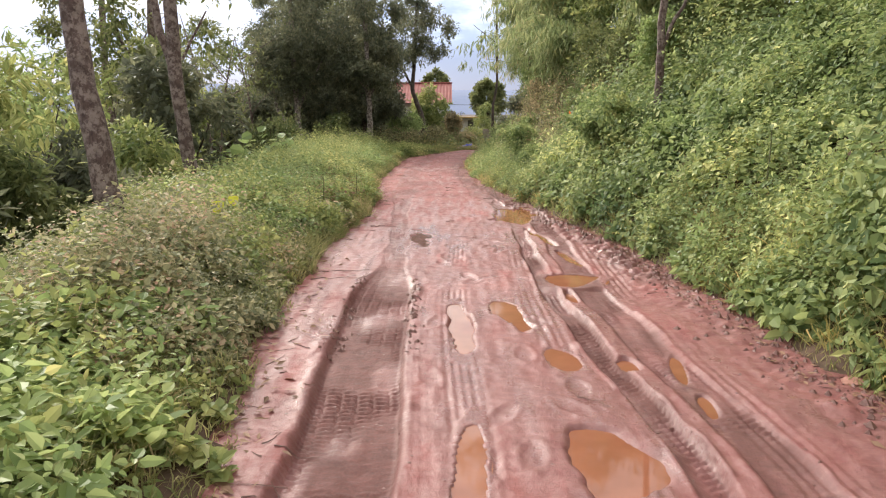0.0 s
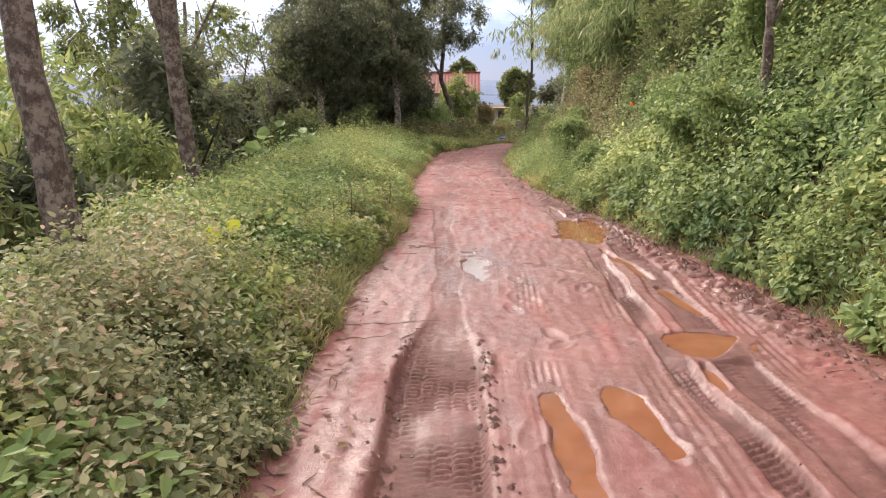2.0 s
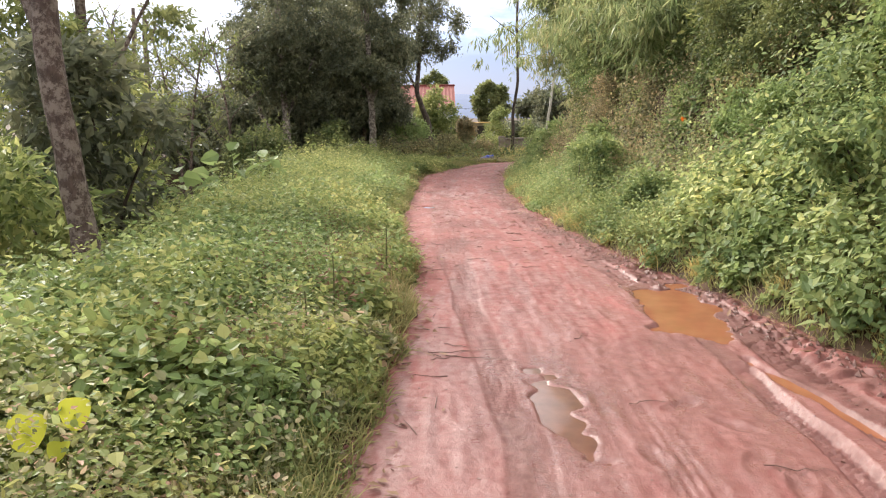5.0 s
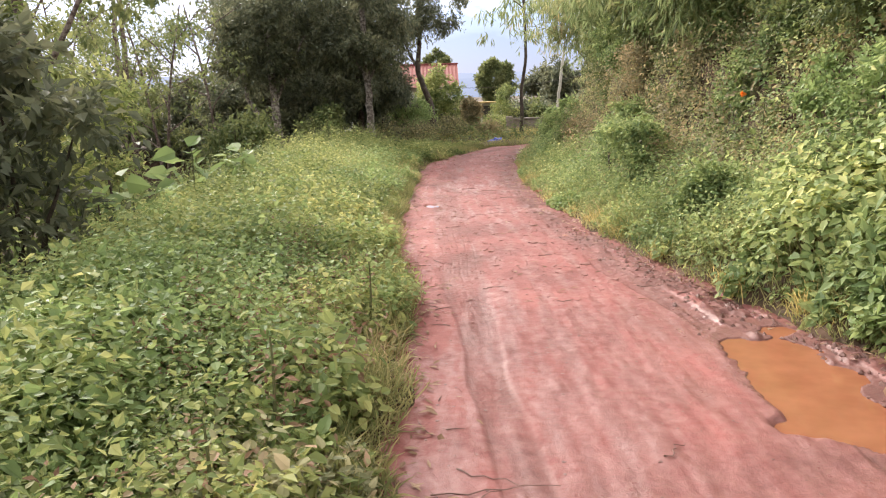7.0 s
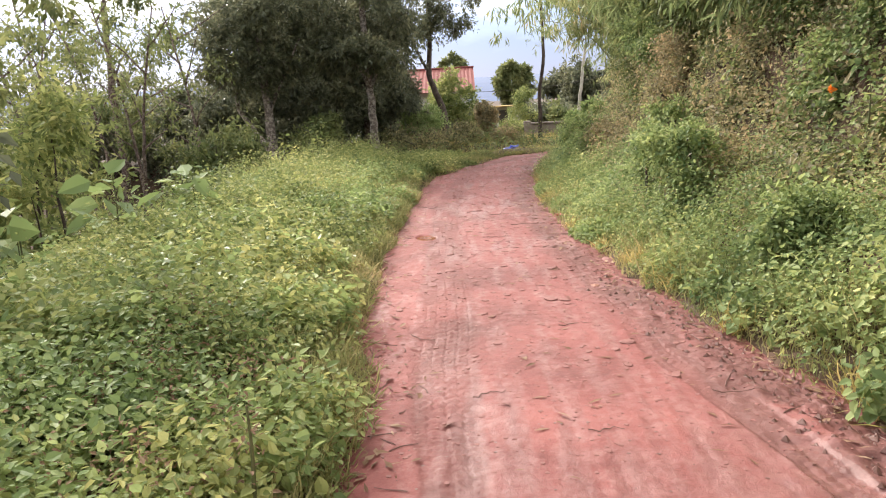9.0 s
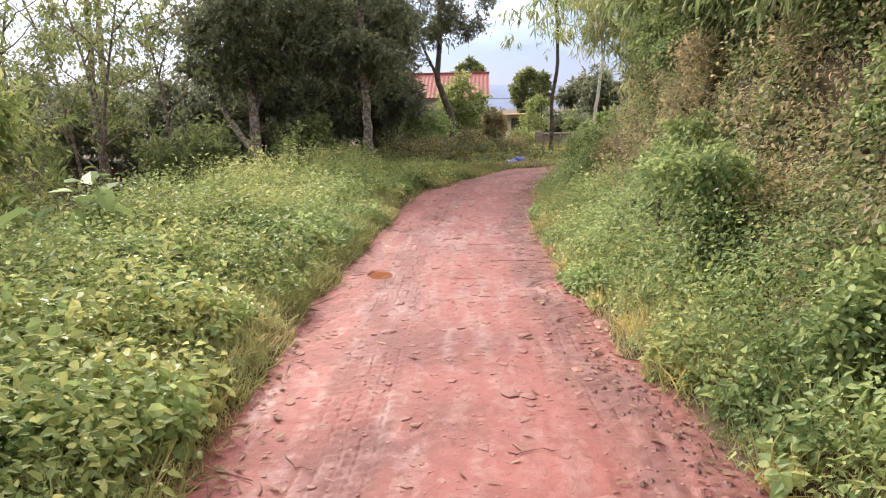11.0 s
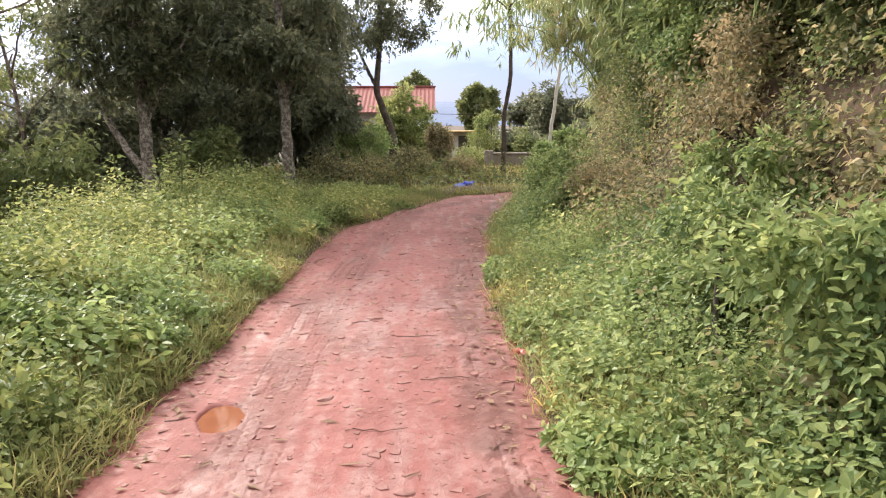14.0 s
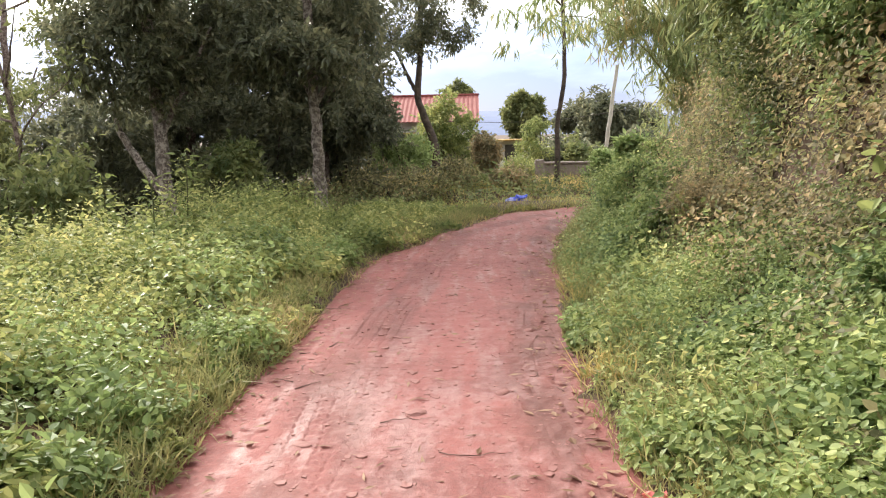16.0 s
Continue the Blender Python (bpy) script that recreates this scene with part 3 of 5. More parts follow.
ly = np.concatenate([np.arange(-6, 2, 0.16), np.arange(2, 7.5, 0.0105), np.arange(7.5, 12.5, 0.0155), np.arange(12.5, 20, 0.018), np.arange(20, 31.3, 0.07)])
lu = np.linspace(-0.10, 1.10, 270)
LU, LY = np.meshgrid(lu, ly)
lx0, lx1 = np.interp(LY, LEFT_Y, LEFT_X), np.interp(LY, RIGHT_Y, RIGHT_X)
LX = lx0 + (lx1 - lx0) * LU
LZ, LW, LC = lane(LX, LY)
lane_mesh = grid_mesh("road", LX, LY, LZ, MUD)
wet_layer = lane_mesh.attributes.new("wet", "FLOAT", "POINT")
wet_layer.data.foreach_set("value", LW.astype(np.float32).ravel())
churn_layer = lane_mesh.attributes.new("churn", "FLOAT", "POINT")
churn_layer.data.foreach_set("value", LC.astype(np.float32).ravel())
tagged(new("road", lane_mesh), "rutted wet red clay lane with tyre tracks", "dirt road", "", "structure")

for num, (px, py, a, b, turn, depth) in enumerate(PUDDLES):
    ang = np.linspace(0, 2 * np.pi, 40, endpoint=False)
    c, s = math.cos(radians(turn)), math.sin(radians(turn))
    ring = []
    for q in (1.28, 0.9, 0.4):
        u, v = q * a * np.cos(ang), q * b * np.sin(ang)
        ring.append(np.stack([px + u * c - v * s, py + u * s + v * c, np.full(40, water_level(depth) - 0.0002 * num)], -1))
    pv = np.concatenate(ring)
    k = np.arange(40)
    pf = np.concatenate([np.stack([k + o, (k + 1) % 40 + o, (k + 1) % 40 + o + 40, k + o + 40], -1) for o in (0, 40)])
    inner = np.stack([80 + k[0:38:2] * 0, 80 + k[1:39:2], 80 + k[2:40:2], 80 + (k[2:40:2] + 1) % 40], -1)
    puddle = new("puddle", mesh_from("puddle", pv, np.concatenate([pf, inner]), WATER if depth > 0.0105 else FILM))
    tagged(puddle, "shallow puddle of opaque orange-brown muddy water" if depth > 0.0105 else "thin glossy film of water on red mud", "puddle", "puddles in the lane", "structure")


# ---- undergrowth ----
def scatter(n, x0, x1, y0, y1):
    return rng.uniform(x0, x1, n), rng.uniform(y0, y1, n)


def verge_points(n, side, d0, d1, y0, y1, mask_cell=0.0, seed=0, cut=0.4, near=0.0):
    """Root points at d0 to d1 metres off the lane, thinned by a soft patch pattern."""
    y = y0 + (y1 - y0) * rng.uniform(0, 1, n) ** (1 + near)
    d = rng.uniform(d0, d1, n)
    x = left_edge(y) - d if side < 0 else right_edge(y) + d
    if mask_cell:
        keep = hash_noise(x, y, mask_cell, seed) > cut + rng.normal(0, 0.08, n)
        x, y, d = x[keep], y[keep], d[keep]
    return np.stack([x, y, land(x, y)], -1), d


UP = np.array([0.0, 0.0, 1.0])


def layer(name, mat, label, category, pieces):
    v, f = join(pieces)
    return stuff(name, mesh_from(name, v, f, mat), label, category)


# left verge: dense small-leaved shrublets, then bright herbs
p, d = verge_points(7600, -1, 0.10, 2.7, 3.6, 9.5, 0.9, 31, 0.33)
h = (0.10 + 0.32 * step(0.0, 0.9, d)) * rng.uniform(0.6, 1.25, len(p)) * (0.7 + 0.6 * hash_noise(p[:, 0], p[:, 1], 0.7, 32))
clump = hash_noise(p[:, 0], p[:, 1], 0.34, 62)
h = h * (0.55 + 0.95 * step(0.35, 0.75, clump))
keep = (clump > 0.36) | (d < 0.25) | (rng.uniform(0, 1, len(p)) < 0.2)
p, h = p[keep], h[keep]
layer("shrublet_thicket", SMALL, "low thicket of small brown-edged green leaves", "undergrowth", [herbs(p[p[:, 1] < 7], UP, h[p[:, 1] < 7], 19, 0.041, 0.58, 0.5, True)])
layer("shrublet_thicket", HERB, "low thicket of mixed small green leaves", "undergrowth", [herbs(p[p[:, 1] >= 7], UP, h[p[:, 1] >= 7], 15, 0.055, 0.6, 0.5)])
p, d = verge_points(7000, -1, 0.05, 3.2, -2.0, 28.0, 1.1, 33, 0.40)
h = (0.08 + 0.34 * step(0.1, 1.2, d)) * rng.uniform(0.6, 1.4, len(p)) * (1 - 0.55 * step(20.5, 24.5, p[:, 1]))
q, dq = verge_points(6500, -1, 0.2, 3.6, 7.0, 29.0)
clump = hash_noise(q[:, 0], q[:, 1], 0.4, 63)
keep = (clump > 0.33) | (dq < 0.4)
q, dq = q[keep], dq[keep]
hq = (0.08 + 0.30 * step(0.2, 1.9, dq)) * rng.uniform(0.5, 1.35, len(q)) * (0.6 + 0.8 * hash_noise(q[:, 0], q[:, 1], 1.0, 34)) * (1 - 0.55 * step(20.5, 24.5, q[:, 1]))
layer("herb_layer", HERB, "lush green broad-leaved herbs beside the lane", "undergrowth", [herbs(p[p[:, 1] < 14], UP, h[p[:, 1] < 14], 16, 0.058, 0.6, 0.45, True)])
layer("herb_layer", HERB, "mixed green herbs carpeting the verge", "undergrowth", [herbs(q, UP, hq, 21, 0.055, 0.6, 0.5, True), herbs(p[p[:, 1] >= 14], UP, h[p[:, 1] >= 14], 18, 0.055, 0.58, 0.45, True)])
p, d = verge_points(1500, -1, 0.3, 2.8, 0.6, 4.4, 0.6, 36, 0.3)
layer("broadleaf_patch", BRIGHT, "fresh light-green broad leaves low beside the lane", "undergrowth",
      [herbs(p, UP, rng.uniform(0.12, 0.34, len(p)), 17, 0.062, 0.6, 0.45, True)])
p, d = verge_points(2300, -1, 1.3, 3.8, 16.5, 27.0, 1.1, 37, 0.4)
layer("tall_weeds", HERB, "tall leafy weeds with feathery tops", "undergrowth",
      [herbs(p, UP, rng.uniform(0.35, 0.9, len(p)) * (0.55 + 0.45 * step(1.3, 2.4, d)), 44, 0.056, 0.45, 0.26, True, 0.16)])
p, d = verge_points(380, -1, 0.25, 1.2, 8.0, 13.0, 0.7, 38, 0.42)
layer("dry_weeds", DRY, "withered brown weeds among green plants", "undergrowth",
      [herbs(p, UP, rng.uniform(0.2, 0.5, len(p)), 22, 0.04, 0.4, 0.3, False, 0.25)])

p, d = verge_points(2200, -1, 0.7, 3.4, 7.5, 20.0, 0.8, 48, 0.5)
layer("pale_herbs", BRIGHT, "patches of pale green herbs on the verge", "undergrowth", [herbs(p, UP, rng.uniform(0.15, 0.4, len(p)), 18, 0.052, 0.6, 0.45)])
p, d = verge_points(1700, -1, 0.3, 2.4, 7.6, 12.2, 0.5, 64, 0.38)
layer("pale_herbs", BRIGHT, "mounds of fresh light green leaves on the verge", "undergrowth", [herbs(p, UP, (0.12 + 0.2 * step(0.2, 1.0, d)) * rng.uniform(0.7, 1.5, len(p)), 15, 0.066, 0.62, 0.5, True)])


def mounds(n, side, d0, d1, y0, y1, r0, r1, tall, stems, per, leaf, ratio, lean=0.45):
    """Rounded cushions of herbs: stems fan out from each centre, longest in the middle."""
    c, d = verge_points(n, side, d0, d1, y0, y1)
    r = rng.uniform(r0, r1, len(c)) * (0.55 + 0.45 * step(0.1, 0.9, d))
    idx = np.repeat(np.arange(len(c)), stems)
    az, q = rng.uniform(0, 2 * np.pi, len(idx)), rng.uniform(0, 1, len(idx)) ** 0.5
    x, y = c[idx, 0] + np.cos(az) * q * r[idx], c[idx, 1] + np.sin(az) * q * r[idx]
    keep = (x < left_edge(y) - 0.02) if side < 0 else (x > right_edge(y) + 0.02)
    x, y, az, q, idx = x[keep], y[keep], az[keep], q[keep], idx[keep]
    up = land_normal(x, y) * (0.8 if side > 0 else 0.2) + np.stack([np.cos(az) * q * 0.6, np.sin(az) * q * 0.6, np.ones_like(q)], -1)
    h = r[idx] * tall * (1.1 - 0.6 * q * q) * rng.uniform(0.75, 1.25, len(q))
    return herbs(np.stack([x, y, land(x, y)], -1), unit(up), h, per, leaf, ratio, 0.35, True, 0.2)


layer("herb_mounds", HERB, "cushions of broad green leaves on the verge", "undergrowth", [mounds(125, -1, 0.35, 3.0, 5.5, 26.0, 0.22, 0.5, 1.25, 38, 17, 0.056, 0.62)])
layer("herb_mounds", BRIGHT, "cushions of fresh light green leaves on the verge", "undergrowth", [mounds(110, -1, 0.3, 2.8, 6.0, 24.0, 0.2, 0.45, 1.15, 36, 16, 0.058, 0.66), mounds(55, -1, 0.5, 2.6, 8.6, 13.0, 0.2, 0.42, 1.1, 36, 16, 0.055, 0.66)])
layer("herb_mounds", SMALL, "cushions of small brown-edged leaves on the verge", "undergrowth", [mounds(60, -1, 0.2, 2.2, 3.5, 9.5, 0.2, 0.4, 0.9, 40, 16, 0.05, 0.6)])
layer("herb_mounds", CREEPER, "cushions of broad creeper leaves on the bank", "creeper", [mounds(105, 1, 0.25, 2.6, 3.0, 13.5, 0.25, 0.55, 0.9, 38, 17, 0.068, 0.7), mounds(90, 1, 0.25, 2.2, 13.0, 27.0, 0.22, 0.5, 0.8, 38, 17, 0.046, 0.68)])
layer("herb_mounds", BRIGHT, "cushions of pale green herbs at the bank's foot", "undergrowth", [mounds(70, 1, 0.15, 1.5, 12.5, 24.0, 0.2, 0.42, 0.8, 38, 18, 0.04, 0.68), mounds(45, 1, 0.3, 2.4, 3.0, 11.0, 0.25, 0.5, 1.0, 34, 17, 0.062, 0.6)])
layer("herb_mounds", OLIVE, "cushions of ageing brownish creeper on the bank", "creeper", [mounds(75, 1, 1.0, 3.0, 11.0, 26.0, 0.25, 0.55, 0.8, 36, 17, 0.052, 0.6)])
# grass along both edges and where the lane ends
p1, d1 = verge_points(25000, -1, -0.09, 0.55, 1.0, 30.0)
p2, d2 = verge_points(20000, 1, -0.06, 0.55, 2.0, 29.0)
p3 = np.stack([*scatter(30000, -5, 8, 26.5, 46)], -1)
p3 = p3[(p3[:, 0] < left_edge(p3[:, 1])) | (p3[:, 1] > 31.0) | (p3[:, 0] > right_edge(p3[:, 1]))]
p3 = np.concatenate([p3, land(p3[:, 0], p3[:, 1])[:, None]], 1)
layer("bend_grass", STRAW, "short yellowing grass where the lane bends", "grass", [blades(p3, UP, rng.uniform(0.06, 0.2, len(p3)) * np.where(p3[:, 1] > 33.0, 1.5, 0.8), rng.uniform(0.005, 0.011, len(p3)) * np.where(p3[:, 1] > 31.5, 2.2, 1.0))])
p3 = p3[:1500]
p6, d6 = verge_points(9000, -1, -0.14, 0.22, 6.0, 21.0)
layer("edge_grass", GRASS, "short tufted grass creeping onto the lane's edge", "grass", [blades(p6, UP, (0.05 + 0.12 * step(-0.14, 0.15, d6)) * rng.uniform(0.6, 1.4, len(p6)), rng.uniform(0.005, 0.01, len(p6)), 0.8)])
p4, d4 = verge_points(8000, 1, 0.05, 1.1, 2.0, 28.0, 0.8, 45, 0.45)
p5, d5 = verge_points(3000, -1, 0.3, 2.6, 1.5, 26.0, 0.7, 46, 0.5)
pg = np.concatenate([p1, p2, p3, p4, p5])
hg = np.concatenate([0.04 + 0.17 * step(-0.05, 0.5, d1), 0.05 + 0.21 * step(-0.05, 0.4, d2), np.full(len(p3), 0.13), np.full(len(p4), 0.26), 0.36 * (1 - 0.5 * step(20, 24, p5[:, 1]))]) * rng.uniform(0.5, 1.35, len(pg))
layer("verge_grass", GRASS, "fresh green and straw-coloured grass along the lane", "grass", [blades(pg, UP, hg, rng.uniform(0.004, 0.009, len(pg)))])

# rank growth down the slope below the verge
p, d = verge_points(3400, -1, 3.0, 11.0, 0.0, 34.0)
layer("slope_scrub", TREE, "rank green growth covering the falling slope", "undergrowth", [herbs(p, UP, rng.uniform(0.3, 0.9, len(p)), 18, 0.11, 0.45, 0.5, True)])
# tufts of longer fresh grass at both edges
for side, n, y0, y1 in ((-1, 120, 2.5, 22.0), (1, 90, 3.0, 24.0)):
    c, d = verge_points(n, side, 0.02, 0.6, y0, y1)
    idx = np.repeat(np.arange(n), 46)
    root = c[idx] + np.concatenate([rng.normal(0, 0.05, (len(idx), 2)), np.zeros((len(idx), 1))], 1)
    root[:, 2] = land(root[:, 0], root[:, 1])
    layer("grass_tufts", GRASS if side < 0 else STRAW, "tufts of fresh green grass beside the lane" if side < 0 else "tufts of yellowing grass at the bank's foot", "grass",
          [blades(root, UP, rng.uniform(0.10, 0.26, len(idx)) * rng.uniform(0.6, 1.2, n)[idx], rng.uniform(0.005, 0.010, len(idx)), 0.55)])

# right bank: creepers over the cut, thick shrubs above
p, d = verge_points(13000, 1, 0.12, 3.4, -1.5, 29.0, 0.0, 0, 0.4, 0.25)
nrm = land_normal(p[:, 0], p[:, 1])
h = (0.14 + 0.26 * step(0.0, 0.8, d)) * rng.uniform(0.5, 1.4, len(p)) * (0.6 + 0.8 * hash_noise(p[:, 1], p[:, 2], 0.8, 41))
grow = unit(nrm + UP * 0.35)
clump = hash_noise(p[:, 1], p[:, 2] + 0.5 * p[:, 0], 0.42, 61)
h = h * (0.45 + 1.15 * step(0.3, 0.75, clump))
keep = ((d < 2.7) | (p[:, 1] > 20)) & ((clump > 0.33) | (d < 0.3) | (d > 1.3) | (rng.uniform(0, 1, len(p)) < 0.25))
p, d, h, grow = p[keep], d[keep], h[keep], grow[keep]
old = (p[:, 1] > 14.5 + rng.normal(0, 1.0, len(p))) & (d > 0.95 + 0.5 * hash_noise(p[:, 0], p[:, 1], 0.7, 47))
close = (p[:, 1] < 6.5) | ((p[:, 1] > 13.0) & (p[:, 1] < 20.5) & (d < 1.8))
for mat, pick, leaf, broad, lab in ((CREEPER, close & ~old, 0.068, True, "dense green creeper covering the steep bank"), (CREEPER, ~close & ~old, 0.08, False, "small-leaved green creeper over the bank"),
                                    (OLIVE, close & old, 0.075, True, "ageing olive and brown creeper on the upper bank"), (OLIVE, ~close & old, 0.08, False, "ageing olive creeper along the far bank")):
    layer("bank_creeper", mat, lab, "creeper", [herbs(p[pick & (p[:, 1] < 12)], grow[pick & (p[:, 1] < 12)], h[pick & (p[:, 1] < 12)], 17, leaf, 0.58, 0.5, broad, 0.4, -0.05), herbs(p[pick & (p[:, 1] >= 12)], grow[pick & (p[:, 1] >= 12)], h[pick & (p[:, 1] >= 12)], 28, leaf * 0.47, 0.62, 0.5, broad, 0.4, -0.05)])
p, d = verge_points(900, 1, 0.35, 1.3, 13.5, 20.5, 0.6, 49, 0.35)
layer("pale_herbs", BRIGHT, "pale green herbs at the foot of the bank", "undergrowth", [herbs(p, UP, rng.uniform(0.10, 0.26, len(p)), 22, 0.034, 0.66, 0.45, True)])
p, d = verge_points(5200, 1, 0.1, 3.0, 2.0, 29.0, 0.9, 42, 0.45)
p = p[hash_noise(p[:, 1], p[:, 2] + 0.5 * p[:, 0], 0.42, 61) > 0.42]
nrm = land_normal(p[:, 0], p[:, 1])
layer("bank_herbs", HERB, "mixed small green herbs on the bank", "undergrowth", [herbs(p, unit(nrm * 0.6 + UP * 0.6), rng.uniform(0.15, 0.5, len(p)), 18, 0.05, 0.5, 0.4)])
p, d = verge_points(1700, 1, 1.1, 3.4, 13.0, 27.0, 0.9, 43, 0.40)
p = p[(hash_noise(p[:, 1], p[:, 2] + 0.5 * p[:, 0], 0.42, 61) > 0.4) | (d > 1.6)]
nrm = land_normal(p[:, 0], p[:, 1])
layer("withered_creeper", WITHER, "withered brown creeper hanging on the bank", "creeper", [herbs(p, unit(nrm + UP * 0.2), rng.uniform(0.25, 0.65, len(p)), 22, 0.062, 0.5, 0.5)])


# ---- trees and bushes ----
def limb(start, end, r0, r1, bend=0.12, n=9, sides=8):
    a, b = np.array(start, float), np.array(end, float)
    t = np.linspace(0, 1, n)[:, None]
    L = np.linalg.norm(b - a)
    w = rng.normal(0, bend * L * 0.5, 3)
    p = a + (b - a) * t + w * np.sin(np.pi * t) + rng.normal(0, 0.012 * L ** 0.5, (n, 3)) * np.sin(np.pi * t)
    r = (r0 + (r1 - r0) * t[:, 0]) * (1 + rng.normal(0, 0.05, n))
    return p, r, sides


def tree(name, base, trunk_pts, r0, r1, limbs, clumps, leaf_mat, leaf, ratio, twigs, per_twig, label, bark=BARK, hang=0.2, group="", flare=1.35, broad=False):
    """A tree: a tapered trunk through points, limbs, and a crown of leafy twigs round clump centres."""
    bx, by, bz = base
    ob = thing(name, bx, by, bz, label, "tree", group)
    tp = np.array(trunk_pts, float)
    s = np.linspace(0, 1, len(tp))
    tt = np.linspace(0, 1, 18)
    path = np.stack([np.interp(tt, s, tp[:, k]) for k in range(3)], -1)
    path[1:-1] = (path[:-2] + path[1:-1] * 2 + path[2:]) / 4
    path[1:-1] += rng.normal(0, r0 * 0.10, (16, 3))
    rad = r0 + (r1 - r0) * tt
    rad = rad * (1 + (flare - 1) * np.exp(-tt * 14)) * (1 + rng.normal(0, 0.035, 18))
    part("trunk", mesh_from("trunk", *tube(path, rad, 10), bark, True), ob)
    for a, b, ra, rb in limbs:
        lp, lr, sd = limb(a, b, ra, rb)
        part("limb", mesh_from("limb", *tube(lp, lr, 7), bark, True), ob)
    if len(clumps):
        c = np.array(clumps, float)
        v, f = crown_leaves(c[:, :3], c[:, 3], twigs, per_twig, leaf, ratio, hang, 0.8, broad)
        part("crown", mesh_from("crown", v, f, leaf_mat), ob)
    return ob


def clump_cloud(n, centre, half, r0, r1):
    """n clump centres in an uneven egg-shaped crown."""
    q = unit(rng.normal(0, 1, (n, 3))) * rng.uniform(0.25, 1.0, (n, 1)) ** 0.6
    c = np.array(centre) + q * np.array(half)
    return np.concatenate([c, rng.uniform(r0, r1, (n, 1))], 1)


def bush(x, y, height, width, mat, leaf, ratio, clumps, twigs, per_twig, label, full=False, dz=0.0, group="roadside bushes"):
    z = float(land(np.array([x]), np.array([y]))[0]) + dz
    ob = thing("bush", x, y, z, label, "bush", group)
    c = clump_cloud(clumps, (0, 0, height * 0.48), (width * 0.42, width * 0.42, height * 0.46), width * 0.16, width * 0.30)
    v, f = crown_leaves(c[:, :3], c[:, 3], twigs, per_twig, leaf, ratio, 0.25, 0.9, full and width < 1.3 and (y < 7 or (13 < y < 21 and x > 0)))
    part("foliage", mesh_from("foliage", v, f, mat), ob)
    for k in range(min(5, clumps)):
        lp, lr, sd = limb((rng.normal(0, 0.05), rng.normal(0, 0.05), -0.05), c[k, :3], 0.02 + 0.006 * height, 0.006)
        part("stem", mesh_from("stem", *tube(lp, lr, 5), BARK_DARK, True), ob)
    return ob


def gz(x, y):
    return float(land(np.array([x]), np.array([y]))[0])


bush(-4.1, 27.4, 2.0, 1.3, TREE, 0.11, 0.5, 14, 22, 12, "upright green sapling between shade trees", True, 0.0, "saplings at the bend")
# two slim trunks on the left verge
tree("roadside_tree", (-2.86, 6.55, gz(-2.86, 6.55) - 0.05), [(0, 0, 0), (-0.11, 0, 0.8), (-0.24, 0.02, 1.8), (-0.34, 0.1, 2.8), (-0.4, 0.1, 4.5), (-0.5, 0.2, 7)], 0.115, 0.08,
     [((-0.48, 0.1, 3.4), (-1.6, 1.0, 5.5), 0.05, 0.02), ((-0.5, 0.1, 4.5), (2.4, 1.8, 6.6), 0.06, 0.02)],
     np.concatenate([clump_cloud(16, (-0.6, 0.4, 7.0), (2.0, 2.0, 1.6), 0.5, 0.9), clump_cloud(12, (2.4, 2.0, 6.6), (1.5, 1.6, 0.8), 0.4, 0.7)]), TREE, 0.11, 0.45, 26, 12, "slim leaning tree with mottled grey-brown bark", BARK, 0.3, "slim roadside trees")
tree("roadside_tree", (-3.46, 10.3, gz(-3.46, 10.3) - 0.05), [(0, 0, 0), (-0.06, 0, 0.7), (-0.16, 0.02, 1.8), (-0.22, 0.1, 3.2), (-0.25, 0.1, 5), (-0.3, 0.2, 7.5)], 0.10, 0.07,
     [((-0.12, 0.0, 1.3), (-0.55, 0.3, 3.2), 0.06, 0.045), ((-0.55, 0.3, 3.2), (-1.2, 0.6, 5.2), 0.045, 0.02), ((-0.25, 0.1, 4.6), (3.0, 1.6, 7.2), 0.06, 0.02)],
     np.concatenate([clump_cloud(16, (-0.4, 0.4, 6.8), (2.0, 2.0, 1.6), 0.5, 0.9), clump_cloud(12, (3.0, 1.6, 7.2), (1.6, 1.6, 0.9), 0.4, 0.7)]), TREE, 0.11, 0.45, 26, 12, "slim upright tree with mottled bark and a forked side stem", BARK, 0.3, "slim roadside trees")

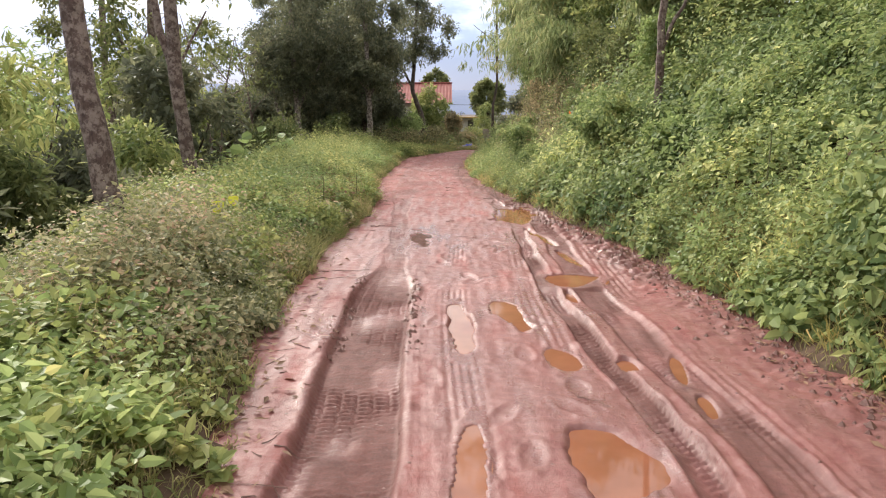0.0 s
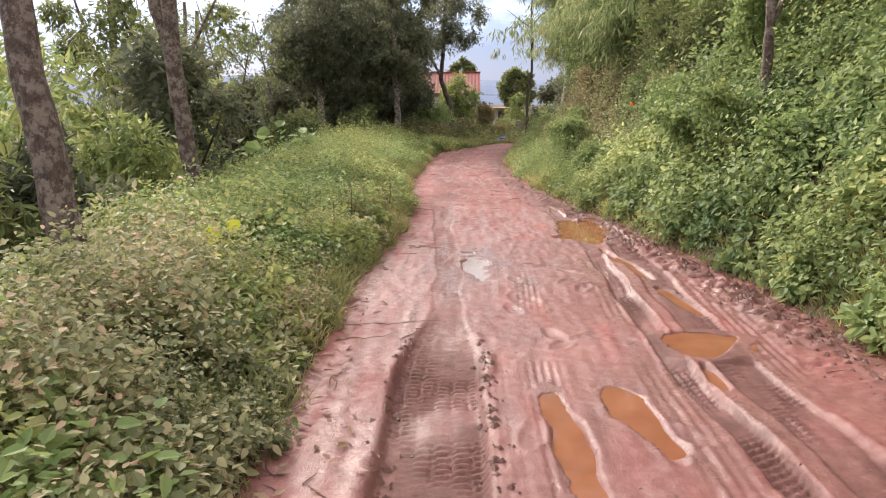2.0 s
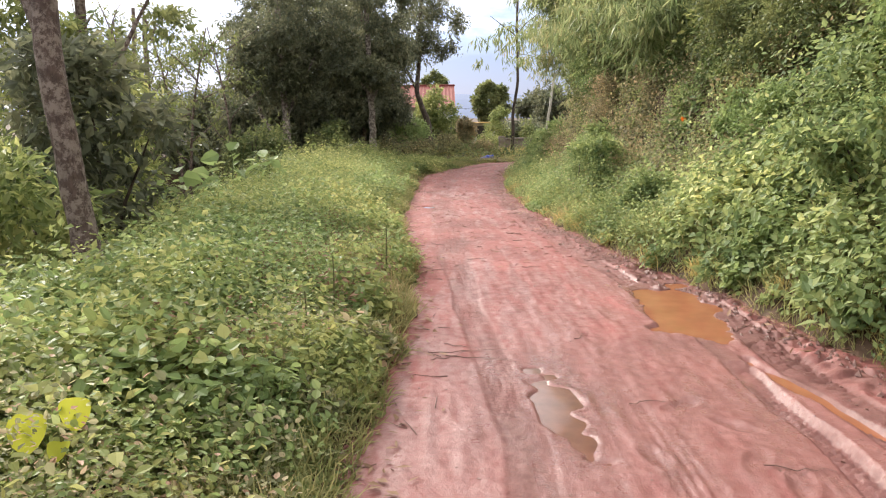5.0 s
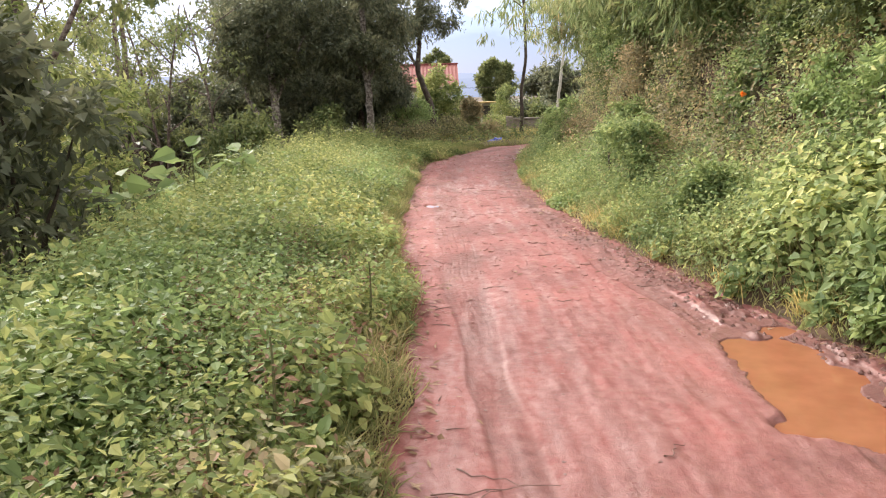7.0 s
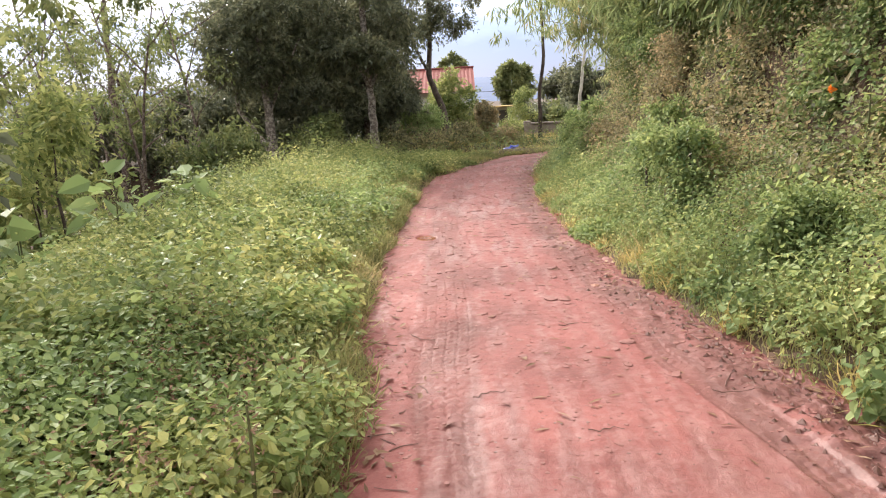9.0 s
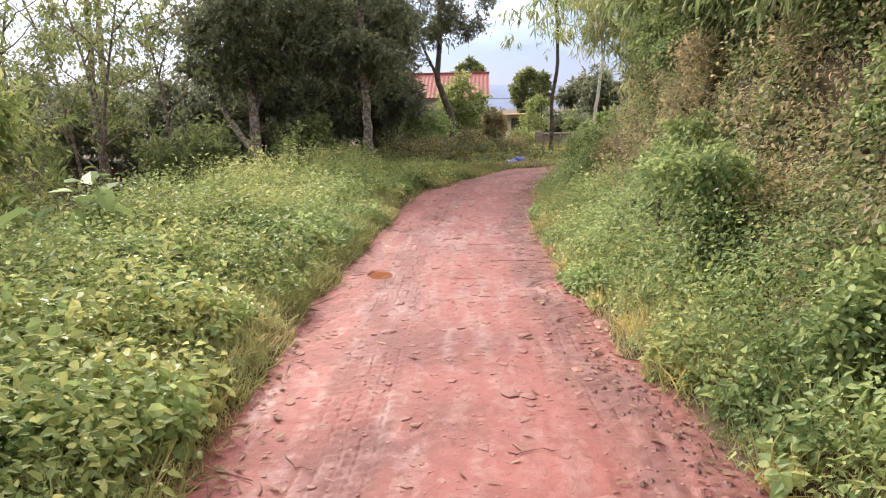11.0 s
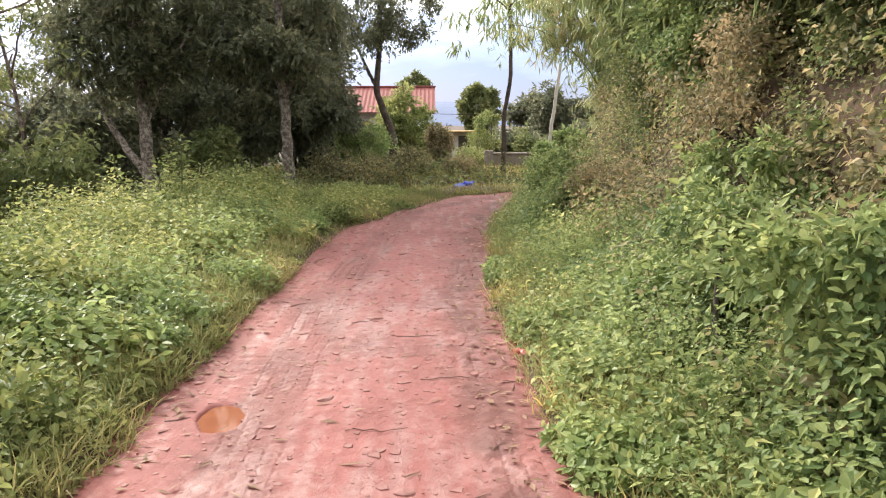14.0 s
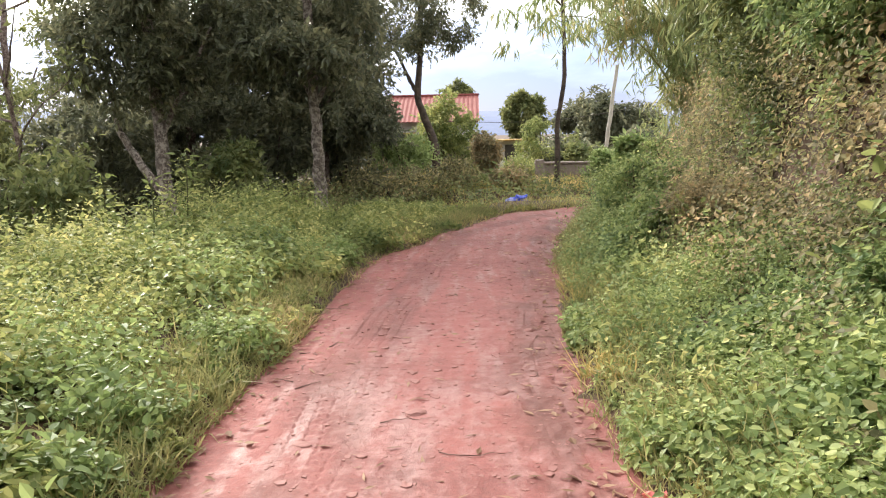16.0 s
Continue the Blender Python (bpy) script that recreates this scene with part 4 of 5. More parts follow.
# leafy growth down the left slope
for x, y, hh, ww, mat, lf, rt, lab in (
        (-5.4, 8.6, 4.2, 2.8, HERB, 0.17, 0.3, "tall leafy green bush on the slope"),
        (-6.0, 5.4, 4.4, 2.8, TREE, 0.16, 0.25, "tall green bush with long leaves"),
        (-5.0, 13.6, 3.6, 2.4, DARK, 0.15, 0.5, "dark dense leafy bush beside a tree"),
        (-7.5, 12.5, 6.2, 3.6, BRIGHT, 0.16, 0.35, "tall leafy green bush on the slope"),
        (-7.6, 9.0, 5.2, 3.2, TREE, 0.16, 0.3, "tall green bush with long leaves"),
        (-6.6, 16.2, 4.6, 3.0, HERB, 0.15, 0.42, "leafy green bush on the falling ground"),
        (-6.9, 20.2, 4.2, 3.0, HERB, 0.14, 0.42, "leafy green bush on the falling ground"),
        (-9.5, 17.0, 5.6, 4.4, HERB, 0.16, 0.42, "tall leafy green bush on the slope"),
        (-9.0, 23.0, 4.4, 4.2, HERB, 0.15, 0.42, "tall leafy green bush on the slope"),
        (-5.6, 24.2, 2.4, 2.2, TREE, 0.12, 0.42, "low green bush below the trees"),
        (-4.5, 3.6, 2.6, 1.8, HERB, 0.14, 0.4, "leafy green bush below the verge"),
        (-5.6, 2.6, 3.6, 2.2, TREE, 0.15, 0.35, "tall green bush with long leaves"),
        (-4.2, 5.6, 2.2, 1.6, DARK, 0.13, 0.35, "dark green leafy bush below the verge"),
        (-4.4, 7.4, 2.0, 1.7, TREE, 0.13, 0.35, "green leafy bush below the verge"),
        (-4.3, 9.0, 1.8, 1.6, DARK, 0.13, 0.35, "dark green leafy bush below the verge"),
        (-4.6, 11.2, 2.2, 1.8, HERB, 0.12, 0.4, "leafy green bush below the verge"),
        (-5.6, 7.0, 3.0, 2.2, DARK, 0.15, 0.3, "dark green leafy bush below the verge"),
        (-11.5, 11.0, 7.0, 4.6, TREE, 0.17, 0.4, "tall leafy green bush on the slope"),
        (-12.5, 26.0, 5.4, 5.0, TREE, 0.16, 0.4, "tall leafy green bush on the slope")):
    bush(x, y, hh, ww, mat, lf, rt, 22, 24, 12, lab, True)

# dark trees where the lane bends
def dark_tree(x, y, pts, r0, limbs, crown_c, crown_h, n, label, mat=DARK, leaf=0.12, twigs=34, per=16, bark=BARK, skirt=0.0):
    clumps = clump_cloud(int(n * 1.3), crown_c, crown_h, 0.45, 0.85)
    if skirt:
        low = clump_cloud(int(n * 0.9), (crown_c[0], crown_c[1] - 0.5, skirt), (crown_h[0] * 1.05, crown_h[1], 1.2), 0.4, 0.75)
        clumps = np.concatenate([clumps, low])
    tree("shade_tree", (x, y, gz(x, y) - 0.05), pts, r0, r0 * 0.5, limbs, clumps, mat, leaf, 0.45, twigs, per, label, bark, 0.3, "shade trees at the bend")


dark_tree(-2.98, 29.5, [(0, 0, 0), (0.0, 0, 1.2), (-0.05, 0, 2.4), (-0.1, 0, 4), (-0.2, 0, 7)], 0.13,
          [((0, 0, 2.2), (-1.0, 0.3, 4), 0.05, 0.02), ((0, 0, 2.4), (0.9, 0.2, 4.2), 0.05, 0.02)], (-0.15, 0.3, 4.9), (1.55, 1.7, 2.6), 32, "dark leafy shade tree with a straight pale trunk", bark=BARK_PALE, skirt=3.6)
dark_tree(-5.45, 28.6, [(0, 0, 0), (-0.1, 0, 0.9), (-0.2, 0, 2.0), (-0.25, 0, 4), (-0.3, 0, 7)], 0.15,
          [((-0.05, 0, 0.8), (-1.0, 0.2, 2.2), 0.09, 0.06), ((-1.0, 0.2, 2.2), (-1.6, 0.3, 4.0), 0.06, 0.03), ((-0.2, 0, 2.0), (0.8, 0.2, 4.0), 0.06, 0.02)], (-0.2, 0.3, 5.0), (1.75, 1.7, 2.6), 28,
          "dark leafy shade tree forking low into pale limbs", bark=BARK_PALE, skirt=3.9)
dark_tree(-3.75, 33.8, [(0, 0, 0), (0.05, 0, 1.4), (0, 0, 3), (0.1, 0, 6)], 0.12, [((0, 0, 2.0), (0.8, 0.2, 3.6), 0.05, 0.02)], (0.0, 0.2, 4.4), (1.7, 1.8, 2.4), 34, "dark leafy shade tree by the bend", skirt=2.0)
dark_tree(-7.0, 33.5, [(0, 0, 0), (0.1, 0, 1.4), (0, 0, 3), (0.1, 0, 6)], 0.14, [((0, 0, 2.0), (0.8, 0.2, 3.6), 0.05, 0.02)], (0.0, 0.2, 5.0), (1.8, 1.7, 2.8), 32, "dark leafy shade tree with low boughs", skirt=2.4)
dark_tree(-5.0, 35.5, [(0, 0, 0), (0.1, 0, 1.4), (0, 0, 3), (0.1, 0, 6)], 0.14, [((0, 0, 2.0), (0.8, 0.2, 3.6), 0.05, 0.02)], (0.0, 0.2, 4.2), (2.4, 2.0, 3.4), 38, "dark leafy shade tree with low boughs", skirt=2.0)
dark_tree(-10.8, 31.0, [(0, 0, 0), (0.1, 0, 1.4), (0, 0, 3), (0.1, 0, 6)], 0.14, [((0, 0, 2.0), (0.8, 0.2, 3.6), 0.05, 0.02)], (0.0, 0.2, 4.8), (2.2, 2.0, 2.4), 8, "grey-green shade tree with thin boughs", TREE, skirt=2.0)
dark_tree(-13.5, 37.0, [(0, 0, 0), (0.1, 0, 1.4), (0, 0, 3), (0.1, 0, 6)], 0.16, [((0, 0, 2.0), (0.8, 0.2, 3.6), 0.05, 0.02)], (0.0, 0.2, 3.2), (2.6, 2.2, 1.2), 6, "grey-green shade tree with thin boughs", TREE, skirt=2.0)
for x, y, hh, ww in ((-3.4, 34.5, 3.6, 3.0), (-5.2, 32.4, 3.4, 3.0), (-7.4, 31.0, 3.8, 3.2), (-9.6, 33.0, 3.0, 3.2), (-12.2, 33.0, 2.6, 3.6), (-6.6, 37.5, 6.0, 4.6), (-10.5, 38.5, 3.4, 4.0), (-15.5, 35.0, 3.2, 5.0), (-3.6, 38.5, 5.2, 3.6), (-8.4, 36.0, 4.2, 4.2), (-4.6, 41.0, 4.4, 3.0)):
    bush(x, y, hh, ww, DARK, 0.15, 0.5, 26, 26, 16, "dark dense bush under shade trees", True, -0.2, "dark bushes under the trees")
for x, y, top, wide, n in ((-8.6, 40.5, 8.5, 2.2, 30), (-6.8, 45.0, 9.0, 2.4, 34), (-9.6, 21.6, 11.0, 2.4, 20), (-6.7, 17.6, 9.0, 1.9, 15), (-11.5, 15.5, 11.0, 2.6, 20)):
    dark_tree(x, y, [(0, 0, 0), (0.1, 0, top * 0.2), (0, 0, top * 0.5), (0.1, 0, top)], 0.13, [((0, 0, top * 0.35), (1.2, 0.2, top * 0.6), 0.06, 0.02), ((0, 0, top * 0.4), (-1.2, 0.2, top * 0.7), 0.06, 0.02)],
              (0.0, 0.0, top * 0.62), (wide, wide, top * 0.42), n, "tall grey-green tree with loose foliage", TREE, 0.14, 30, 14)
# thin leaning saplings, mostly bare boughs
for x, y, lean, top in ((-8.2, 26.5, -0.9, 6.0), (-7.4, 24.4, 0.7, 5.2), (-9.4, 27.6, -1.4, 6.4), (-6.6, 26.2, -0.6, 5.0), (-10.4, 25.6, 0.9, 6.2), (-8.8, 23.4, -0.8, 5.4), (-11.4, 28.4, -0.5, 6.4)):
    boughs = []
    for k in range(6):
        f = 0.35 + 0.1 * k
        side = 1 if k % 2 else -1
        boughs.append(((lean * f * f, 0, top * f), (lean * f * f + side * rng.uniform(0.5, 1.3), rng.uniform(-0.6, 0.6), top * f + rng.uniform(0.5, 1.5)), 0.022, 0.006))
    tree("sapling", (x, y, gz(x, y) - 0.05), [(0, 0, 0), (lean * 0.1, 0, top * 0.3), (lean * 0.4, 0, top * 0.65), (lean, 0, top)], 0.05, 0.015, boughs,
         clump_cloud(15, (lean * 0.7, 0, top * 0.75), (1.2, 1.0, top * 0.3), 0.35, 0.65), TREE, 0.12, 0.4, 10, 8, "thin leaning sapling with sparse leaves", BARK, 0.3, "thin saplings on the slope")
# forked tree against the sky
dark_tree(-1.27, 40.0, [(0, 0, 0), (-0.02, 0, 1.2), (-0.45, 0, 2.2), (-0.58, 0, 3.0), (-0.42, 0, 4.2), (-0.3, 0, 7)], 0.15,
          [((-0.56, 0, 2.8), (-0.97, 0.1, 3.6), 0.08, 0.05), ((-0.97, 0.1, 3.6), (-1.5, 0.2, 5.0), 0.05, 0.02)], (-0.35, 0.2, 5.7), (2.0, 1.8, 1.9), 30, "forked dark tree with a bent trunk", bark=BARK_DARK)
# slim bare-stemmed tree at the end of the lane
tree("slim_tree", (2.06, 34.6, gz(2.06, 34.6)), [(0, 0, 0), (0.03, 0, 1.0), (0.0, 0, 1.7), (0.16, 0, 2.3), (0.20, 0, 3.2), (0.12, 0, 4.6), (0.2, 0, 8)], 0.066, 0.045,
     [((0.18, 0, 4.4), (-0.9, -0.2, 5.2), 0.025, 0.01), ((0.18, 0, 4.6), (1.1, -0.2, 5.4), 0.025, 0.01)],
     clump_cloud(15, (0.1, 0, 4.3), (1.5, 0.9, 1.2), 0.3, 0.55), BAMBOO, 0.27, 0.17, 6, 7, "slim bare-stemmed tree with drooping leaves", BARK_DARK, 1.4)
tree("leaning_pole", (3.80, 38.0, gz(3.8, 38.0)), [(0, 0, 0), (0.07, 0, 0.6), (0.2, 0, 1.7), (0.4, 0, 3.3)], 0.07, 0.05, [], [], BAMBOO, 0.1, 0.3, 1, 1, "pale weathered leaning wooden pole", PALE, flare=1.0)

# bank top: bushes, bamboo
for y in np.arange(2.0, 30.0, 1.75):
    dr = 2.5 + 0.8 * rng.uniform()
    x = float(right_edge(np.array([y]))[0]) + dr
    mat, lab = ((BRIGHT if y < 11 else TREE, "dense green bush on top of the bank"), (BRIGHT if y < 8 else HERB, "light green bush on top of the bank"), (CREEPER, "creeper-hung green bush on top of the bank"))[int(rng.integers(0, 3))]
    bush(x, y, 3.0 + rng.uniform(-0.4, 0.9), 2.3, mat, 0.11, 0.45, 22, 24, 12, lab, True, -0.5, "bushes on the bank")
for y in np.arange(4.5, 34.0, 3.4):
    x = float(right_edge(np.array([min(y, 28.0)]))[0]) + 4.6 + rng.uniform(0, 0.8)
    bush(x, y, 5.2, 3.6, (TREE, HERB)[int(rng.integers(0, 2))], 0.155, 0.45, 24, 24, 10, "tall green bush behind the bank", True, -0.5, "tall bushes behind the bank")
# overhanging growth along the crest
for k, y in enumerate(np.arange(13.4, 24.0, 1.5)):
    x = float(right_edge(np.array([y]))[0]) + 2.15 + 0.35 * rng.uniform()
    mat, lab = ((TREE, "shaggy green bush hanging over the bank"), (TREE, "shaggy green bush hanging over the bank"), (CREEPER, "green creeper mass hanging over the bank"))[k % 3]
    bush(x, y, 1.2, 1.5, mat, 0.055, 0.55, 18, 28, 24, lab, False, -0.2, "overhanging bushes on the bank")
# leafy lumps on the bank's face
for k in range(34):
    y = 2.6 + 25.0 * (k + rng.uniform(0, 1)) / 34
    dr = rng.uniform(0.75, 2.1)
    x = float(right_edge(np.array([y]))[0]) + dr
    mat, lab = ((CREEPER, "creeper-covered clump on the bank's face"), (HERB, "fresh green shrub on the bank's face"), (BRIGHT, "light green young shrub on the bank"), (CREEPER, "creeper-covered clump on the bank's face"))[int(rng.integers(0, 4)) if y < 14 else 0]
    if y > 14 and rng.uniform() < 0.22:
        mat, lab = WITHER, "half-withered brown shrub on the bank's face"
    w = rng.uniform(0.6, 1.1)
    bush(x, y, w * 1.0, w, mat, 0.034 if mat is WITHER else (0.062 if y < 12 else 0.044), 0.58, 10, 26, 15 if y < 12 else 30, lab, True, -0.12, "shrubs on the bank's face")
tree("bank_tree", (2.75, 10.1, gz(2.75, 10.1) - 0.1), [(0, 0, 0), (0.05, 0, 0.6), (0.02, 0, 1.2), (0.12, 0, 2.2), (0.2, 0, 4)], 0.06, 0.04,
     [((0.05, 0, 1.0), (0.7, 0.2, 2.0), 0.03, 0.015)], clump_cloud(10, (0.3, 0, 3.6), (1.2, 1.2, 0.9), 0.4, 0.6), TREE, 0.11, 0.45, 22, 10, "thin reddish trunk on the bank", BARK)


def bamboo(x, y, reach, height, label, culms=12, leaves_n=630):
    z = gz(x, y)
    ob = thing("bamboo_clump", x, y, z, label, "bamboo", "bamboo on the bank")
    lb, lw = [], []
    for k in range(culms):
        az = rng.normal(0, 0.7)
        t = np.linspace(0, 1, 14)
        rch = reach * rng.uniform(0.45, 1.05)
        hh = height * rng.uniform(0.75, 1.1)
        path = np.stack([rng.normal(0, 0.15) - np.cos(az) * rch * t ** 1.9, rng.normal(0, 0.15) + np.sin(az) * rch * t ** 1.9, hh * (1.25 * t - 0.45 * t ** 3)], -1)
        part("culm", mesh_from("culm", *tube(path, 0.022 * (1 - 0.85 * t) + 0.003, 6), CULM, True), ob)
        s = rng.uniform(0.25, 1.0, leaves_n)
        pos = np.stack([np.interp(s, t, path[:, i]) for i in range(3)], -1)
        tw = rng.normal(0, 1, (leaves_n // 7, 3)) * np.array([0.32, 0.32, 0.16]) - np.array([0, 0, 0.22])
        pos = pos[: (leaves_n // 7) * 7].reshape(-1, 7, 3)[:, :1] + tw[:, None] * rng.uniform(0.5, 1.0, (len(tw), 7, 1)) + rng.normal(0, 0.03, (len(tw), 7, 3))
        lb.append(pos.reshape(-1, 3))
    b = np.concatenate(lb)
    way = rng.normal(0, 0.42, (len(b), 3)) - np.array([0, 0, 0.85])
    nr = rng.normal(0, 1, (len(b), 3))
    L = rng.uniform(0.14, 0.30, len(b))
    v, f = leaf_mesh(b, way, nr, L, L * 0.14, 0.1, 0.1)
    part("foliage", mesh_from("foliage", v, f, BAMBOO), ob)
    return ob


for x, y, reach, hh in ((3.6, 27.0, 2.0, 5.0), (3.3, 24.0, 1.7, 4.0), (3.4, 21.5, 1.9, 3.6), (4.2, 29.6, 3.0, 5.6), (3.4, 18.4, 1.5, 3.0), (3.9, 13.0, 1.5, 3.2), (3.7, 25.6, 2.4, 4.6)):
    bamboo(x, y, reach, hh, "drooping light green bamboo arching over the bank")
for x, y, reach, hh in ((2.9, 16.9, 1.0, 1.7), (2.95, 18.6, 1.1, 1.9), (2.95, 20.2, 1.2, 1.9), (3.0, 21.8, 1.2, 1.9), (3.1, 23.4, 1.2, 2.0)):
    bamboo(x, y, reach, hh, "low bamboo drooping down the bank's crest", 9, 490)
for x, y, reach, hh in ((4.3, 18.2, 4.4, 8.0), (4.4, 21.6, 4.8, 8.6), (4.6, 25.0, 4.6, 9.0)):
    bamboo(x, y, reach, hh, "tall bamboo arching high over the lane", 10, 700)

# ---- the far end: houses, walls, trees ----
for x, y, hh, ww, mat, lf, lab, gr in (
        (-0.95, 42.6, 3.9, 2.6, HERB, 0.13, "yellow-green young leafy tree-like bush", "bushes at the bend"),
        (-1.95, 32.9, 1.05, 2.6, OLIVE, 0.075, "low rounded mound of scrub", "bushes at the bend"),
        (-3.6, 32.0, 1.1, 2.0, OLIVE, 0.085, "low rounded mound of scrub", "bushes at the bend"),
        (-0.2, 42.0, 2.0, 1.8, HERB, 0.1, "yellow-green bush before a house", "bushes at the bend"),
        (-0.4, 34.6, 0.7, 1.6, OLIVE, 0.07, "low rounded mound of scrub", "bushes at the bend"),
        (0.9, 34.2, 0.5, 1.3, WITHER, 0.07, "low rounded mound of scrub", "bushes at the bend"),
        (0.25, 36.0, 1.5, 1.0, WITHER, 0.08, "scrubby grey-brown bush in grass", "bushes at the bend"),
        (-2.2, 38.0, 1.6, 2.0, BRIGHT, 0.10, "yellow-green bush beside the lane", "bushes at the bend"),
        (2.15, 43.0, 2.5, 1.3, HERB, 0.07, "soft pale green feathery bush", "bushes at the bend"),
        (3.4, 35.0, 0.9, 1.3, BRIGHT, 0.10, "low bright green bush", "bushes at the bend"),
        (3.75, 33.6, 1.25, 1.0, BRIGHT, 0.14, "bright green bush with large leaves", "bushes at the bend"),
        (5.0, 36.0, 1.0, 1.6, HERB, 0.08, "low green bush in grass", "bushes at the bend"),
        (1.3, 38.5, 0.6, 1.4, HERB, 0.07, "low green bush in grass", "bushes at the bend")):
    bush(x, y, hh, ww, mat, lf, 0.55, 22, 24, 13, lab, False, 0.0, gr)


def far_tree(x, y, top, width, low, mat, label, leaf=0.3, n=46):
    h = top - low
    tree("far_tree", (x, y, gz(x, y)), [(0, 0, 0), (0.1, 0, low), (0, 0, top * 0.85)], 0.2, 0.06, [], clump_cloud(n, (0, 0, 1.0 + low + h * 0.5), (width * 0.45, width * 0.4, h * 0.5), width * 0.1, width * 0.2),
         mat, leaf, 0.45, 34, 12, label, BARK_DARK, 0.2, "distant trees")


far_tree(8.0, 62.0, 3.5, 7.0, -0.2, DARK, "wide rounded dark green tree")
far_tree(3.9, 74.0, 4.7, 3.4, 0.6, TREE, "tall pointed grey-green tree")
far_tree(-1.2, 78.0, 6.0, 2.8, 2.8, TREE, "grey-green tree behind a roof", 0.22, 30)

PLASTER = rough_material("stained_plaster", [(0.3, (0.42, 0.40, 0.36)), (0.7, (0.72, 0.70, 0.66))], 1.5, 0.9, 0.3, 0.01)
CONCRETE = rough_material("grey_concrete", [(0.3, (0.13, 0.10, 0.085)), (0.7, (0.31, 0.26, 0.23))], 2.0, 0.9, 0.4, 0.01)
ROOFING = rough_material("red_roof_sheet", [(0.3, (0.17, 0.042, 0.036)), (0.7, (0.25, 0.072, 0.062))], 0.8, 0.8, 0.2, 0.01)
OCHRE = rough_material("ochre_board", [(0.3, (0.34, 0.21, 0.06)), (0.7, (0.48, 0.32, 0.11))], 3.0, 0.7, 0.2, 0.01)
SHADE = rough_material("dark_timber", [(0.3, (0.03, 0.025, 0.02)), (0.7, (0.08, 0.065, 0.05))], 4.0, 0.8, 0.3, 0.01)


def box_mesh(name, x0, x1, y0, y1, z0, z1, mat, bevel=0.01):
    bm = bmesh.new()
    bmesh.ops.create_cube(bm, size=1, matrix=Matrix.LocRotScale(((x0 + x1) / 2, (y0 + y1) / 2, (z0 + z1) / 2), None, (x1 - x0, y1 - y0, z1 - z0)))
    bmesh.ops.bevel(bm, geom=bm.edges[:], offset=bevel, segments=1, affect="EDGES")
    me = bpy.data.meshes.new(name)
    bm.to_mesh(me)
    bm.free()
    me.materials.append(mat)
    return me


def corrugated(name, a, b, c, mat, waves, thick=0.03):
    """A roof sheet: a is a low corner, b the other low corner, c the high corner above a."""
    a, b, c = (np.array(q, float) for q in (a, b, c))
    n = waves * 4 + 1
    u = np.linspace(0, 1, n)
    nr = unit(np.cross(b - a, c - a))
    wave = 0.016 * np.sin(np.arange(n) * np.pi / 2)
    rows = []
    for off in (0.0, -thick):
        for t in (0.0, 1.0):
            rows.append(a + (b - a) * u[:, None] + (c - a) * t + nr * (wave + off)[:, None])
    v = np.concatenate(rows)
    k = np.arange(n - 1)
    f = np.concatenate([np.stack([k, k + 1, k + 1 + n, k + n], -1), np.stack([k + 2 * n, k + 3 * n, k + 1 + 3 * n, k + 1 + 2 * n], -1), np.stack([k, k + 2 * n, k + 1 + 2 * n, k + 1], -1)])
    return mesh_from(name, v, f, mat)


house = thing("house", -4.0, 58.0, -1.0, "low house with a red corrugated gable roof", "house")
part("wall", box_mesh("wall", -4.2, 3.9, 0, 6, 0, 3.35, PLASTER), house)
part("gable", mesh_from("gable", [(3.9, 0.1, 3.3), (3.9, 5.9, 3.3), (3.9, 3, 4.6), (3.75, 0.1, 3.3), (3.75, 5.9, 3.3), (3.75, 3, 4.6)], [(0, 1, 2), (5, 4, 3)], PLASTER), house)
part("roof", corrugated("roof", (-4.7, -0.9, 3.15), (4.35, -0.9, 3.15), (-4.7, 3.0, 4.75), ROOFING, 36), house, "faded red corrugated roof slope")
part("roof", corrugated("roof", (-4.7, 6.9, 3.15), (4.35, 6.9, 3.15), (-4.7, 3.0, 4.75), ROOFING, 36), house, "faded red corrugated roof slope")
part("ridge_cap", box_mesh("ridge_cap", -4.75, 4.4, 2.85, 3.15, 4.72, 4.82, ROOFING, 0.03), house)
for wx in (-2.6, 0.2, 2.6):
    wd = part("window", box_mesh("window", wx - 0.5, wx + 0.5, -0.04, 0.05, 1.3, 2.5, SHADE), house)
    part("frame", box_mesh("frame", wx - 0.56, wx + 0.56, -0.03, 0.02, 2.5, 2.58, OCHRE), wd)

shed = thing("shed", 1.35, 46.0, gz(1.35, 46.0) + 0.02, "small whitewashed shed with a flat ochre-edged roof", "shed")
part("wall", box_mesh("wall", -0.95, 0.95, 0.2, 1.9, 0, 1.45, PLASTER), shed)
part("roof", box_mesh("roof", -1.1, 1.1, -0.2, 2.1, 1.45, 1.51, OCHRE, 0.02), shed, "flat roof with an ochre edge")
part("door", box_mesh("door", -0.1, 0.5, 0.15, 0.22, 0.02, 1.3, SHADE), shed)

wall = thing("boundary_wall", 2.9, 37.6, gz(2.9, 37.6), "low weathered grey concrete boundary wall", "wall")
part("wall", box_mesh("wall", -1.1, 2.6, 0, 0.2, -0.1, 0.44, CONCRETE, 0.02), wall)
part("coping", box_mesh("coping", -1.15, 2.65, -0.04, 0.24, 0.44, 0.51, CONCRETE, 0.02), wall)
for px in (-1.0, 0.8, 2.5):
    part("pillar", box_mesh("pillar", px - 0.13, px + 0.13, -0.05, 0.25, -0.1, 0.58, CONCRETE, 0.02), wall)

